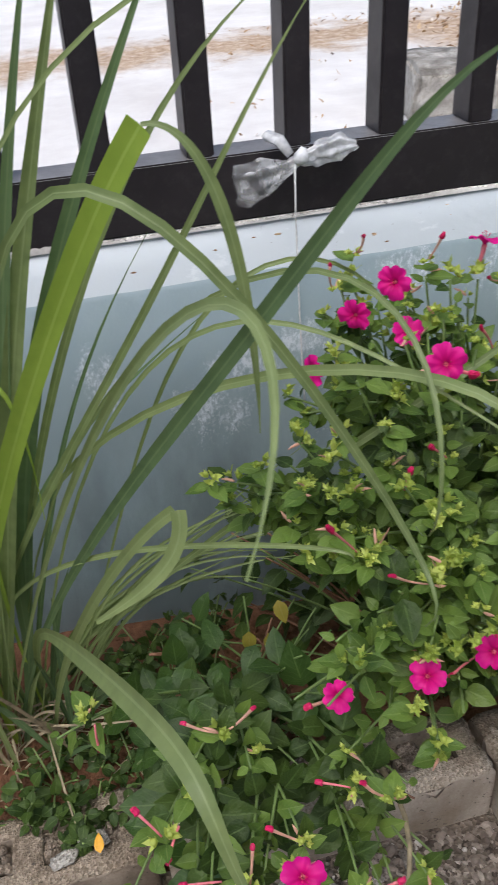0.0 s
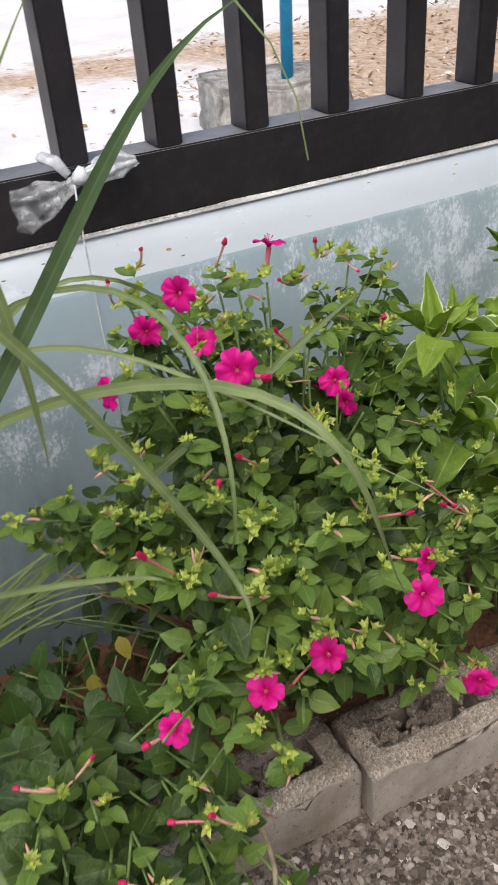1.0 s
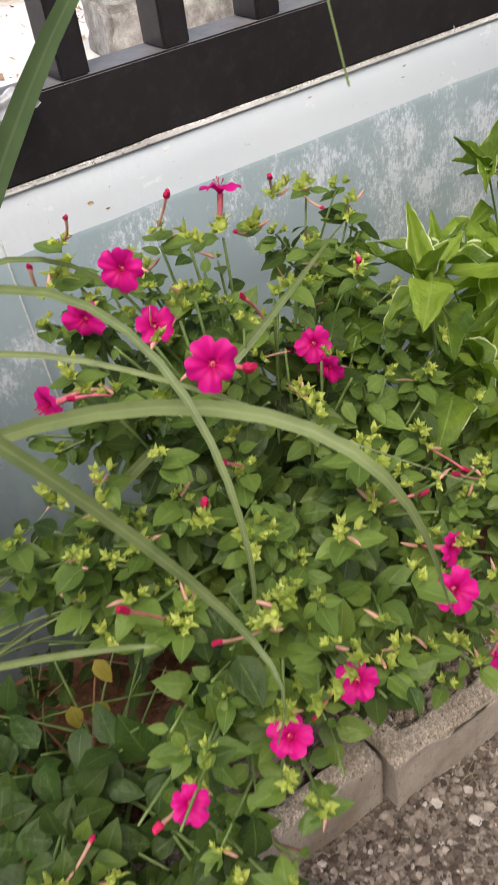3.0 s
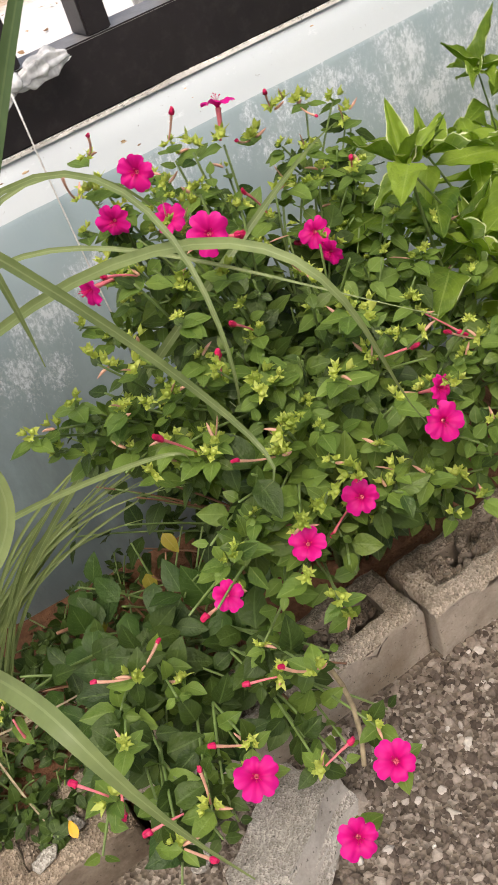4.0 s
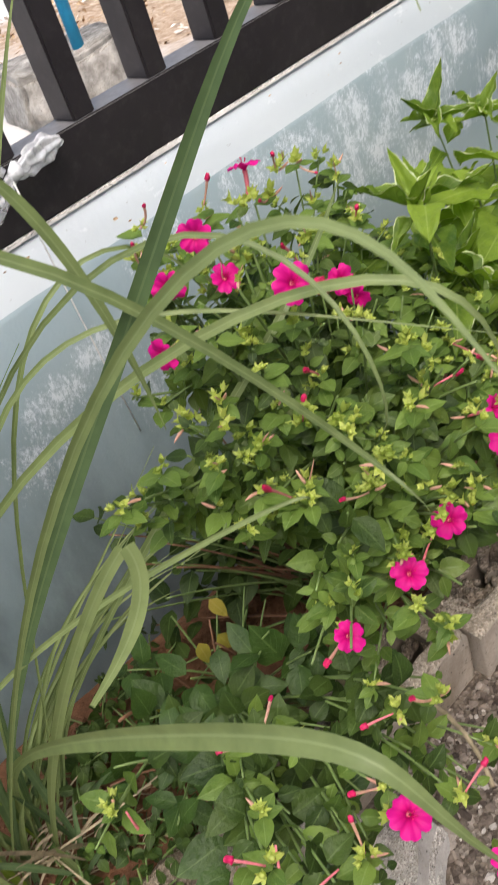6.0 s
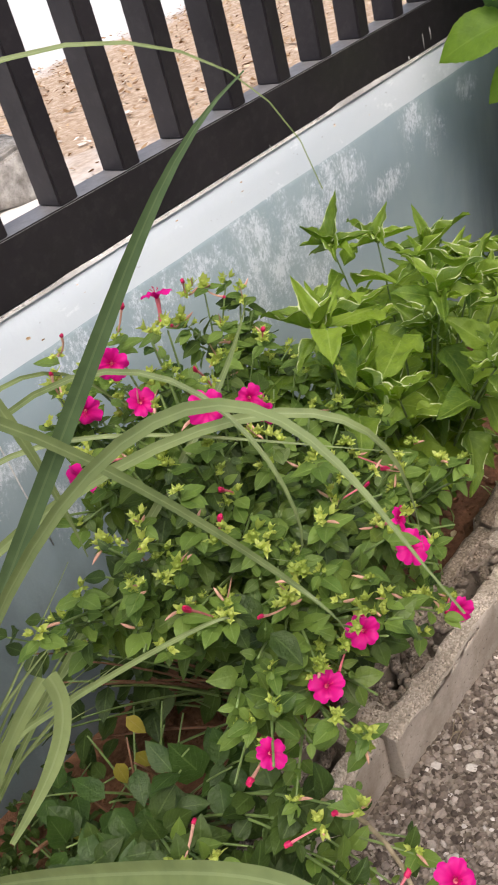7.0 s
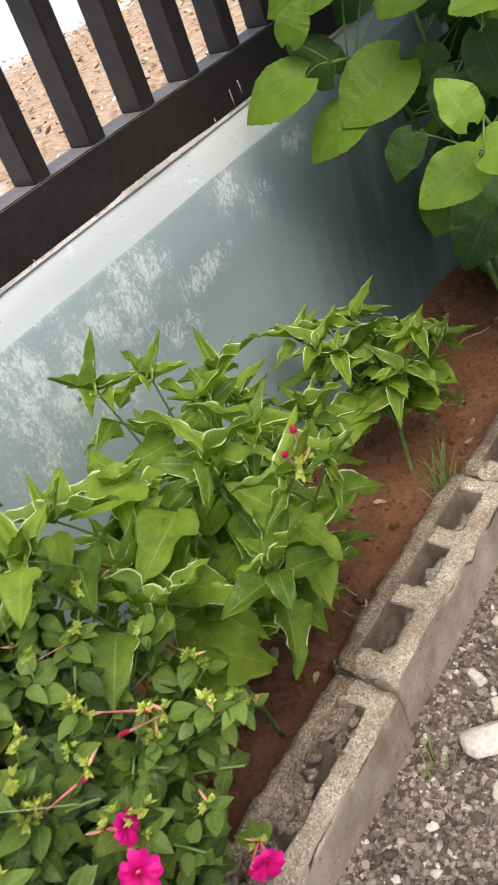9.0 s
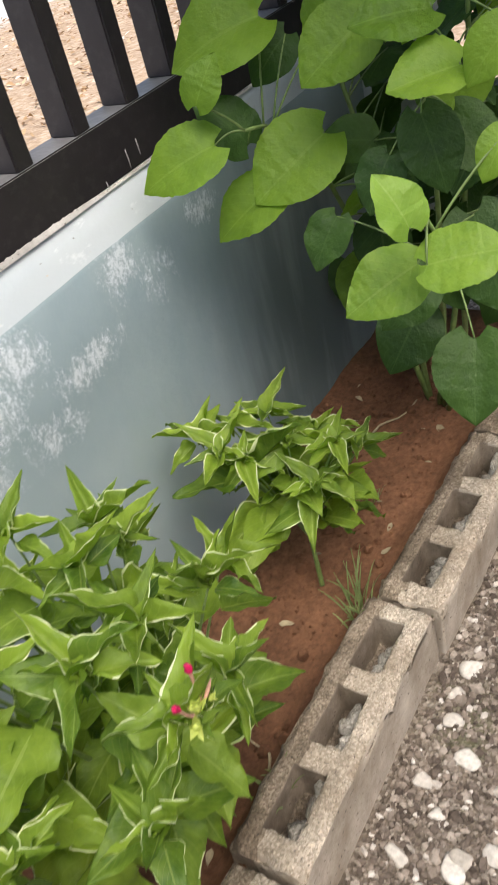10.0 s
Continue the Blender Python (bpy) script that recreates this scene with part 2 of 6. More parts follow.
def petal_material():
    k = Nodes("magenta_petal", 0.5, spec=0.25)
    u = k.uv()
    rib = k.ramp(k.math("ABSOLUTE", k.math("SUBTRACT", k.math("FRACT", k.math("MULTIPLY", u[0], 5.0)), 0.5)), [(0.0, 1.0), (0.16, 0.0)])
    heart = k.ramp(u[1], [(0.10, (0.62, 0.0, 0.16, 1)), (0.35, (0.80, 0.006, 0.25, 1)), (1.0, (0.86, 0.012, 0.33, 1))])
    col = k.mix(k.math("MULTIPLY", rib, 0.45), heart, (0.55, 0.0, 0.17, 1))
    k.colour(col)
    k.bump(k.noise(160, 3), 0.2, 0.001)
    k.thin(0.35, col)
    return k.mat


M = {}
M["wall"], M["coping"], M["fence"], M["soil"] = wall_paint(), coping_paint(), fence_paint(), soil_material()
M["block"] = concrete("grey_hollow_block", (0.36, 0.312, 0.255, 1), (0.62, 0.555, 0.475, 1), 0.45, (0.24, 0.18, 0.12, 1))
M["dirty_shaded_block"] = concrete("stained_shaded_block", (0.17, 0.132, 0.098, 1), (0.42, 0.36, 0.29, 1), 0.6, (0.08, 0.06, 0.04, 1))
M["mortar"] = concrete("crumbling_mortar", (0.14, 0.112, 0.086, 1), (0.34, 0.29, 0.24, 1), 0.8, (0.075, 0.055, 0.038, 1))
M["plaster"] = concrete("white_plaster_crumbs", (0.55, 0.54, 0.52, 1), (0.78, 0.77, 0.75, 1), 0.4, (0.3, 0.28, 0.26, 1))
M["footing"] = concrete("old_grey_concrete", (0.30, 0.285, 0.26, 1), (0.56, 0.54, 0.50, 1), 0.55, (0.10, 0.09, 0.075, 1))
M["old_footing"] = concrete("mossy_old_concrete", (0.24, 0.225, 0.20, 1), (0.60, 0.58, 0.54, 1), 0.55, (0.055, 0.05, 0.042, 1))
M["slab"] = concrete("pale_broken_concrete", (0.46, 0.44, 0.41, 1), (0.68, 0.66, 0.62, 1), 0.35, (0.22, 0.19, 0.15, 1))
M["gravel"], M["street"] = gravel_bed(), street_material()
M["pebble"] = stone_material("mixed_pebble", [(0.0, (0.070, 0.054, 0.044, 1)), (0.35, (0.155, 0.125, 0.102, 1)), (0.70, (0.28, 0.236, 0.198, 1)), (0.93, (0.42, 0.37, 0.32, 1)), (1.0, (0.72, 0.69, 0.65, 1))])
M["rock"] = stone_material("pale_rock", [(0.0, (0.46, 0.42, 0.37, 1)), (1.0, (0.74, 0.71, 0.66, 1))], False)
M["bush_leaf"] = leaf_material("bush_leaf", (0.024, 0.060, 0.012, 1), (0.140, 0.212, 0.036, 1), (0.24, 0.33, 0.12, 1), 0.36, 0.20)
M["bush_mass"] = leaf_material("bush_leaf_mass", (0.022, 0.056, 0.011, 1), (0.130, 0.196, 0.034, 1), (0.22, 0.31, 0.11, 1), 0.36, 0.20, island=True)
# darker green leaf for inner shoots, low shoots and weeds
M["darker_leaf"] = leaf_material("dark_green_leaf", (0.022, 0.048, 0.009, 1), (0.064, 0.108, 0.018, 1), (0.16, 0.24, 0.08, 1), 0.50, 0.18)
M["darker_mass"] = leaf_material("dark_green_leaf_mass", (0.020, 0.044, 0.008, 1), (0.058, 0.098, 0.016, 1), (0.15, 0.22, 0.07, 1), 0.50, 0.18, island=True)
M["tip_leaf"] = leaf_material("bush_tip_leaf", (0.085, 0.160, 0.030, 1), (0.205, 0.310, 0.060, 1), (0.32, 0.42, 0.14, 1))
M["tip_mass"] = leaf_material("bush_tip_leaf_mass", (0.080, 0.150, 0.028, 1), (0.190, 0.290, 0.058, 1), (0.30, 0.40, 0.13, 1), island=True)
M["young_leaf"] = leaf_material("young_leaf", (0.058, 0.128, 0.016, 1), (0.275, 0.395, 0.050, 1), (0.42, 0.52, 0.16, 1), 0.4, 0.40, vein_width=0.022)
M["leaf_back"] = leaf_material("pale_leaf_edge", (0.42, 0.52, 0.22, 1), (0.70, 0.75, 0.46, 1), (0.60, 0.67, 0.38, 1), 0.55, 0.25, sides=False)
M["heart_leaf"] = leaf_material("heart_shaped_leaf", (0.105, 0.205, 0.020, 1), (0.205, 0.345, 0.036, 1), (0.30, 0.45, 0.10, 1), 0.45, 0.40, vein_width=0.018, vein_mix=0.25)
# shaded copy of the heart leaf: the shrub's own shade put into the colour
M["heart_leaf_shade"] = leaf_material("shaded_heart_leaf", (0.024, 0.062, 0.014, 1), (0.056, 0.118, 0.022, 1), (0.11, 0.19, 0.06, 1), 0.48, 0.25, vein_width=0.018, vein_mix=0.25)
M["heart_leaf_pale"] = leaf_material("new_heart_leaf", (0.22, 0.38, 0.055, 1), (0.34, 0.50, 0.095, 1), (0.45, 0.58, 0.20, 1), 0.42, 0.38, vein_width=0.018, vein_mix=0.25)
# lit copy of the heart leaf: light on the open leaves put into colour
M["heart_leaf_lit"] = leaf_material("lit_heart_leaf", (0.150, 0.280, 0.030, 1), (0.265, 0.415, 0.055, 1), (0.36, 0.50, 0.14, 1), 0.42, 0.40, vein_width=0.018, vein_mix=0.25)
M["broad_leaf"] = leaf_material("broad_low_leaf", (0.022, 0.056, 0.011, 1), (0.070, 0.132, 0.025, 1), (0.19, 0.28, 0.10, 1), 0.42, 0.22, vein_width=0.022)
M["yellow_leaf"] = leaf_material("yellowing_leaf", (0.28, 0.26, 0.04, 1), (0.45, 0.36, 0.06, 1), (0.5, 0.42, 0.15, 1), 0.5, 0.3)
M["orange_leaf"] = plain("fallen_orange_leaf", (0.72, 0.36, 0.02, 1), 0.5)
M["blade"] = leaf_material("grass_blade", (0.140, 0.188, 0.070, 1), (0.275, 0.340, 0.140, 1), (0.38, 0.45, 0.23, 1), 0.42, 0.25, vein_width=0.06, sides=False)
M["blade_dark"] = leaf_material("deep_grass_blade", (0.060, 0.105, 0.048, 1), (0.135, 0.205, 0.090, 1), (0.23, 0.31, 0.15, 1), 0.42, 0.22, vein_width=0.06, sides=False)
M["blade_bright"] = leaf_material("yellow_green_blade", (0.19, 0.29, 0.035, 1), (0.29, 0.40, 0.060, 1), (0.45, 0.56, 0.15, 1), 0.45, 0.3, vein_width=0.05, sides=False)
M["straw"] = plain("dry_straw", (0.33, 0.27, 0.17, 1), 0.7, 0, 80, 0.35)
M["stem"] = plain("green_stem", (0.17, 0.25, 0.075, 1), 0.5, 0, 60, 0.3)
M["stem_red"] = plain("reddish_stem", (0.26, 0.13, 0.075, 1), 0.55, 0, 60, 0.3)
M["calyx"] = leaf_material("yellow_green_bract", (0.27, 0.36, 0.055, 1), (0.60, 0.66, 0.17, 1), (0.55, 0.60, 0.22, 1), 0.45, 0.3, sides=False)
M["petal"] = petal_material()
M["tube"] = plain("salmon_pink_flower_tube", (0.78, 0.20, 0.24, 1), 0.5, 0, 70, 0.25)
M["tube_pale"] = plain("pale_pink_flower_tube", (0.66, 0.36, 0.26, 1), 0.5, 0, 70, 0.25)
M["closed"] = plain("crimson_closed_flower", (0.60, 0.008, 0.10, 1), 0.5, 0, 70, 0.3)
M["string"] = plain("white_string", (0.76, 0.76, 0.74, 1), 0.7, 0, 200, 0.2)
M["pole"] = plain("blue_pole_paint", (0.008, 0.27, 0.50, 1), 0.4, 0, 20, 0.15)
M["back_wall"] = plain("unseen_wall_plaster", (0.62, 0.60, 0.56, 1), 0.8, 0, 6, 0.12)
M["litter"] = stone_material("dry_leaf_litter", [(0.0, (0.20, 0.11, 0.055, 1)), (0.5, (0.46, 0.30, 0.16, 1)), (0.8, (0.66, 0.50, 0.32, 1)), (1.0, (0.86, 0.82, 0.76, 1))])
def film(name, low, high):
    k = Nodes(name, 0.16, spec=0.8)
    k.colour(k.ramp(k.noise(28, 4, 0.6), [(0.35, (0.80, 0.82, 0.84, 1)), (0.7, (0.96, 0.97, 0.98, 1))]))
    k.bump(k.noise(60, 3, 0.6), 0.5, 0.006)
    k.put(k.ramp(k.noise(40, 3, 0.6), [(0.38, low), (0.62, high)]), k.b.inputs["Alpha"])
    return k.mat


M["plastic"], M["plastic_thin"] = film("crinkled_white_plastic", 0.40, 0.90), film("thin_clear_plastic", 0.06, 0.50)


# ---- mesh tools ----
def mesh_of(bm, name, material, smooth=True):
    me = bpy.data.meshes.new(name)
    bm.to_mesh(me)
    bm.free()
    for m in (material if isinstance(material, (list, tuple)) else [material]):
        me.materials.append(m)
    if smooth:
        me.shade_smooth()
    return me


def part(name, bm, material, parent, label="", smooth=True):
    ob = new(name, mesh_of(bm, name, material, smooth))
    ob.parent = parent
    return tagged(ob, label)


def piece(name, me, m, parent, label=""):
    """A part that shares its mesh with others."""
    ob = new(name, me)
    ob.parent = parent
    ob.matrix_basis = m
    return tagged(ob, label)


def thing(name, place, label, category, group="", kind=""):
    ob = new(name)
    ob.empty_display_size = 0.05
    ob.location = place
    return tagged(ob, label, category, group, kind)


def box_bm(x0, x1, y0, y1, z0, z1, bevel=0.0, segments=2):
    bm = bmesh.new()
    bmesh.ops.create_cube(bm, size=1)
    for v in bm.verts:
        v.co = Vector((x0 + (v.co.x + 0.5) * (x1 - x0), y0 + (v.co.y + 0.5) * (y1 - y0), z0 + (v.co.z + 0.5) * (z1 - z0)))
    if bevel:
        bmesh.ops.bevel(bm, geom=bm.edges[:], offset=bevel, segments=segments, affect="EDGES")
    return bm


def grid_bm(xs, ys, height):
    bm = bmesh.new()
    rows = [[bm.verts.new((x, y, height(x, y))) for x in xs] for y in ys]
    for a, b in zip(rows, rows[1:]):
        for k in range(len(xs) - 1):
            bm.faces.new((a[k], a[k + 1], b[k + 1], b[k]))
    return bm


def span(a, b, n):
    return [a + (b - a) * k / (n - 1) for k in range(n)]


def bez(ctrl, s):
    n = len(ctrl) - 1
    p = Vector((0, 0, 0))
    for k, c in enumerate(ctrl):
        p += Vector(c) * (math.comb(n, k) * (1 - s) ** (n - k) * s ** k)
    return p


def tube_bm(points, radii, sides=6, bm=None):
    bm = bm or bmesh.new()
    points = [Vector(p) for p in points]
    rings = []
    for k, p in enumerate(points):
        d = (points[min(k + 1, len(points) - 1)] - points[max(k - 1, 0)]).normalized()
        a = d.orthogonal().normalized() if k == 0 else (a - d * a.dot(d)).normalized()
        b = d.cross(a)
        r = radii[k] if isinstance(radii, (list, tuple)) else radii
        rings.append([bm.verts.new(p + (a * math.cos(t) + b * math.sin(t)) * r) for t in (2 * math.pi * q / sides for q in range(sides))])
    for u, v in zip(rings, rings[1:]):
        for q in range(sides):
            bm.faces.new((u[q], u[(q + 1) % sides], v[(q + 1) % sides], v[q]))
    bm.faces.new(rings[0][::-1])
    bm.faces.new(rings[-1])
    return bm


def orient(place, along, up=(0, 0, 1), size=1.0):
    """A pose whose y runs along and whose z is as near to up as it can be."""
    y = Vector(along).normalized()
    z = Vector(up)
    z = z - y * z.dot(y)
    z = z.normalized() if z.length > 1e-4 else y.orthogonal().normalized()
    x = y.cross(z)
    return Matrix.Translation(place) @ Matrix((x, y, z)).transposed().to_4x4() @ Matrix.Scale(size, 4)


def wobble(bm, amount, scale, seed=0.0):
    for v in bm.verts:
        v.co += noise.noise_vector(v.co * scale + Vector((seed, seed, seed))) * amount


def leaf_rows(length, width, shape, rows, rng, fold=0.25, droop=0.25, curl=0.0, serrate=0.0, cols=(-1, -0.5, 0, 0.5, 1)):
    """Points and uv of one leaf along +y, with its stalk end at the origin."""
    out = []
    wave, phase, beat = rng.uniform(0.0, 0.035) * (1 + 1.2 * min(1, curl * 3)), rng.uniform(0, 6.28), rng.uniform(9, 15)
    roll = [(rng.uniform(4, 9), rng.uniform(0, 6.28), rng.uniform(0.3, 1.35)) for _ in range(2)]
    for r in range(rows + 1):
        v = r / rows
        if shape == "heart":
            w = (1 - (1 - v / 0.36) ** 2) ** 0.40 if v < 0.36 else math.cos(math.pi / 2 * ((v - 0.36) / 0.64) ** 1.12) ** 0.92
            w = max(w, 0.30 * (1 - v) ** 4)
            lobe = 0.15 * (1 - v) ** 4
        elif shape == "delta":
            w = min(1.0, (v / 0.16) ** 0.6) * (1 - v) ** 0.95 * (1 + 0.45 * v) * 1.14
            lobe = 0.07 * (1 - v) ** 3
        elif shape == "round":
            w = math.sin(math.pi * v ** 0.60) ** 0.72 * (1 - 0.10 * v)
            lobe = 0.05 * (1 - v) ** 3
        elif shape == "ovate":
            w = math.sin(math.pi * v ** 0.72) ** 0.85
            lobe = 0.0
        else:
            w = math.sin(math.pi * v ** 0.58) ** 1.1 * (1 - 0.25 * v)
            lobe = 0.03 * (1 - v) ** 3
        tip = 1.0 if r in (0, rows) else 1.0 + serrate * (1 if r % 2 else -1)
        row = []
        for c in cols:
            a = abs(c)
            edge = w * width / 2 * (tip if a == 1 else 1.0)
            x = c * edge
            z = fold * abs(x) * (1.6 - 0.9 * a) - droop * length * v * v
            y = length * v - lobe * length * a * a
            if curl and a > 0.6:
                f, ph, amp = roll[c > 0]
                own = curl * amp * (0.55 + 0.75 * math.sin(v * f + ph) ** 2)
                x *= 1 - min(0.62, 0.48 * own)
                z += own * 0.40 * width * w * (1.0 if a == 1 else 0.85)
            z += wave * length * a * a * math.sin(v * beat + phase + (2.0 if c > 0 else 0.0))
            z += rng.uniform(-1, 1) * 0.014 * length * (a + 0.3)
            row.append(((x, y, z), (0.5 + c / 2, v)))
        out.append(row)
    return out


def leaf_bm(rows, bm=None, m=None, rim=None):
    bm = bm or bmesh.new()
    uv = bm.loops.layers.uv.verify()
    vs = [[(bm.verts.new(m @ Vector(p) if m else p), t) for p, t in row] for row in rows]
    n = len(vs[0])
    for a, b in zip(vs, vs[1:]):
        for k in range(n - 1):
            q = (a[k], a[k + 1], b[k + 1], b[k])
            f = bm.faces.new([v for v, _ in q])
            for loop, (_, t) in zip(f.loops, q):
                loop[uv].uv = t
            f.smooth = True
            if k in (0, n - 2) and rim and rim[k > 0][0] < a[0][1][1] < rim[k > 0][1]:
                f.material_index = 1
    return bm


def leaf_set(name, count, length, ratio, shape, material, rows=6, seed=1, rim=0.0, cols=(-1, -0.5, 0, 0.5, 1), **how):
    out = []
    for k in range(count):
        rng = random.Random(seed * 100 + k)
        kw = {q: (rng.uniform(*v) if isinstance(v, tuple) else v) for q, v in how.items()}
        edge = [(rng.uniform(-0.1, 0.35), rng.uniform(0.45, 1.0)) if rng.random() < rim else (1, 0) for _ in range(2)]
        rr = leaf_rows(length, length * ratio * rng.uniform(0.9, 1.12), shape, rows, rng, cols=cols, **kw)
        out.append(mesh_of(leaf_bm(rr, rim=edge), name, material))
    return out


def chip_bm(size, rng, stretch=(1.2, 0.9, 0.5), planes=9, fine=3):
    """A broken stone: a ball cut by random planes, with a little roughness."""
    cuts = []
    for k in range(planes):
        n = Vector((rng.gauss(0, 1), rng.gauss(0, 1), rng.gauss(0, 1))).normalized()
        cuts.append((n, rng.uniform(0.42, 0.85)))
    bm = bmesh.new()
    bmesh.ops.create_icosphere(bm, subdivisions=fine, radius=1.0)
    sd = rng.uniform(0, 90)
    for v in bm.verts:
        u = v.co.normalized()
        r = min([d / u.dot(n) for n, d in cuts if u.dot(n) > 0.05] + [1.15])
        u = u * r + noise.noise_vector(u * 4 + Vector((sd, 0, 0))) * 0.035
        v.co = Vector((u.x * stretch[0], u.y * stretch[1], u.z * stretch[2])) * size
    return bm


# ---- large structure ----
WALL_Y, RAIL_Y, TOP_Z, EDGE_Z = 1.005, 1.03, 0.686, 0.630
X0, X1 = -1.6, 2.36


def garden_wall():
    xs = span(X0, X1, 100)
    prof = [(WALL_Y, -0.12), (WALL_Y, 0.1), (WALL_Y, 0.3), (WALL_Y, 0.5), (WALL_Y, EDGE_Z - 0.006), (WALL_Y + 0.003, EDGE_Z)]
    cop = [(WALL_Y + 0.003, EDGE_Z), (WALL_Y + 0.013, EDGE_Z + 0.023), (RAIL_Y + 0.002, TOP_Z - 0.004), (RAIL_Y + 0.010, TOP_Z - 0.001), (RAIL_Y + 0.11, TOP_Z - 0.001), (RAIL_Y + 0.12, TOP_Z - 0.02), (RAIL_Y + 0.12, -0.12)]
    wall = thing("wall_north", (0, 0, 0), "low blue-grey painted garden wall with flaking whitewash", "wall", kind="structure")
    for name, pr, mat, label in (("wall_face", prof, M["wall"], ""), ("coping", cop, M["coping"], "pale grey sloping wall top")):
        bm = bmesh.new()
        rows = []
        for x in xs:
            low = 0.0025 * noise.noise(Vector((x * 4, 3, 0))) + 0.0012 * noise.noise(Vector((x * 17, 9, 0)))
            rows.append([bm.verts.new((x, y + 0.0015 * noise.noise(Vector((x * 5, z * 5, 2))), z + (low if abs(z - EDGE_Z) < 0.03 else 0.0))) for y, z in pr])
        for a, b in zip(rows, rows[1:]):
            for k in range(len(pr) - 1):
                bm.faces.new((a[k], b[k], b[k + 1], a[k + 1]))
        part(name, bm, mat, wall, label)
    # a thin seam of rough plaster where the rail was bedded
    rng = random.Random(5)
    bm = bmesh.new()
    rows = []
    for x in span(0.1, 2.2, 900):
        m = noise.noise(Vector((x * 3.1, 1.0, 4.0))) + 0.35 * noise.noise(Vector((x * 11, 2.0, 4.0)))
        h = max(0.0, min(1.0, (m - 0.05) * 3)) * 0.55 * (0.0035 + 0.0045 * (0.5 + noise.noise(Vector((x * 160, 0, 0)))) + 0.002 * noise.noise(Vector((x * 50, 3, 0))))
        rows.append([bm.verts.new((x, RAIL_Y - d, TOP_Z + z)) for d, z in ((0.0, max(h, -0.003)), (0.0012 + 0.15 * max(h, 0), max(h, 0) * 0.55 - 0.001), (0.0028 + 0.1 * max(h, 0), -0.0045))])
    for a, b in zip(rows, rows[1:]):
        for k in range(2):
            bm.faces.new((a[k], b[k], b[k + 1], a[k + 1]))
    part("plaster_seam", bm, M["plaster"], wall, "white crumbling plaster seam under the rail")
    bm = bmesh.new()
    for k in range(46):
        x, s = rng.uniform(0.25, 2.0), rng.uniform(0.15, 0.75)
        bx = bmesh.ops.create_icosphere(bm, subdivisions=1, radius=rng.uniform(0.001, 0.0024))
        for v in bx["verts"]:
            v.co = Vector((v.co.x * rng.uniform(1, 3) + x, v.co.y * 0.6 + WALL_Y + 0.004 + 0.024 * s, v.co.z * 0.7 + EDGE_Z + 0.054 * s))
    tagged(part("dirt_specks", bm, M["litter"], wall, "dark specks of dirt on the coping"), kind="stuff")
    # end pillar
    pil = thing("wall_pillar", (2.5, 1.06, 0), "pale grey rendered pillar at the wall's end", "pillar", kind="structure")
    part("pillar_shaft", box_bm(-0.14, 0.16, -0.12, 0.12, -0.12, 1.72, 0.006), M["coping"], pil)


def fence():
    f = thing("fence", (0, RAIL_Y, TOP_Z), "dark brown painted steel fence on the garden wall", "fence", kind="structure")
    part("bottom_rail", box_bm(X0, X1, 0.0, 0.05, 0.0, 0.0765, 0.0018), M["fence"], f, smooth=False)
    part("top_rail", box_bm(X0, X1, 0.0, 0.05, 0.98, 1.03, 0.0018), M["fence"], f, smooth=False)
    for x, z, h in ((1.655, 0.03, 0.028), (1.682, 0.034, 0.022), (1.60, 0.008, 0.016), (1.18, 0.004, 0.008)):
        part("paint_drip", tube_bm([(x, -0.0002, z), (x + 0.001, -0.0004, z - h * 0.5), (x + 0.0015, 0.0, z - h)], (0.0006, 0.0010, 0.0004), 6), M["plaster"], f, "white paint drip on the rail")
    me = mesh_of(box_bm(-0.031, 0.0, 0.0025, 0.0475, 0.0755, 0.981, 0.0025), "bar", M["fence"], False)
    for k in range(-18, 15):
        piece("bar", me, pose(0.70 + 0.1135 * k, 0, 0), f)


def soil_height(x, y):
    t = max(0.0, min(1.0, (y - 0.7) / 0.3))
    left = max(0.0, min(1.0, (0.55 - x) / 0.35))
    h = 0.066 + 0.012 * t + 0.045 * left * (0.4 + 0.6 * t)
    rim = max(0.0, 1 - abs(y - 0.715 + 0.022 * x) / 0.05)
    h += rim * (0.022 + 0.045 * noise.noise(Vector((x * 11, 2, 8))) + 0.02 * noise.noise(Vector((x * 37, 5, 8))))
    if y < 0.714 - 0.022 * x:
        h -= 0.12
    return h + 0.010 * noise.noise(Vector((x * 7, y * 7, 0))) + 0.005 * noise.noise(Vector((x * 24, y * 24, 3))) + 0.0025 * noise.noise(Vector((x * 70, y * 70, 6)))


def gravel_height(x, y):
    left = max(0.0, min(1.0, (1.0 - x) / 0.5))
    h = 0.004 + 0.024 * left + 0.010 * max(0.0, min(1.0, (y - 0.45) / 0.12))
    return h + 0.004 * noise.noise(Vector((x * 9, y * 9, 1))) + 0.002 * noise.noise(Vector((x * 40, y * 40, 5)))


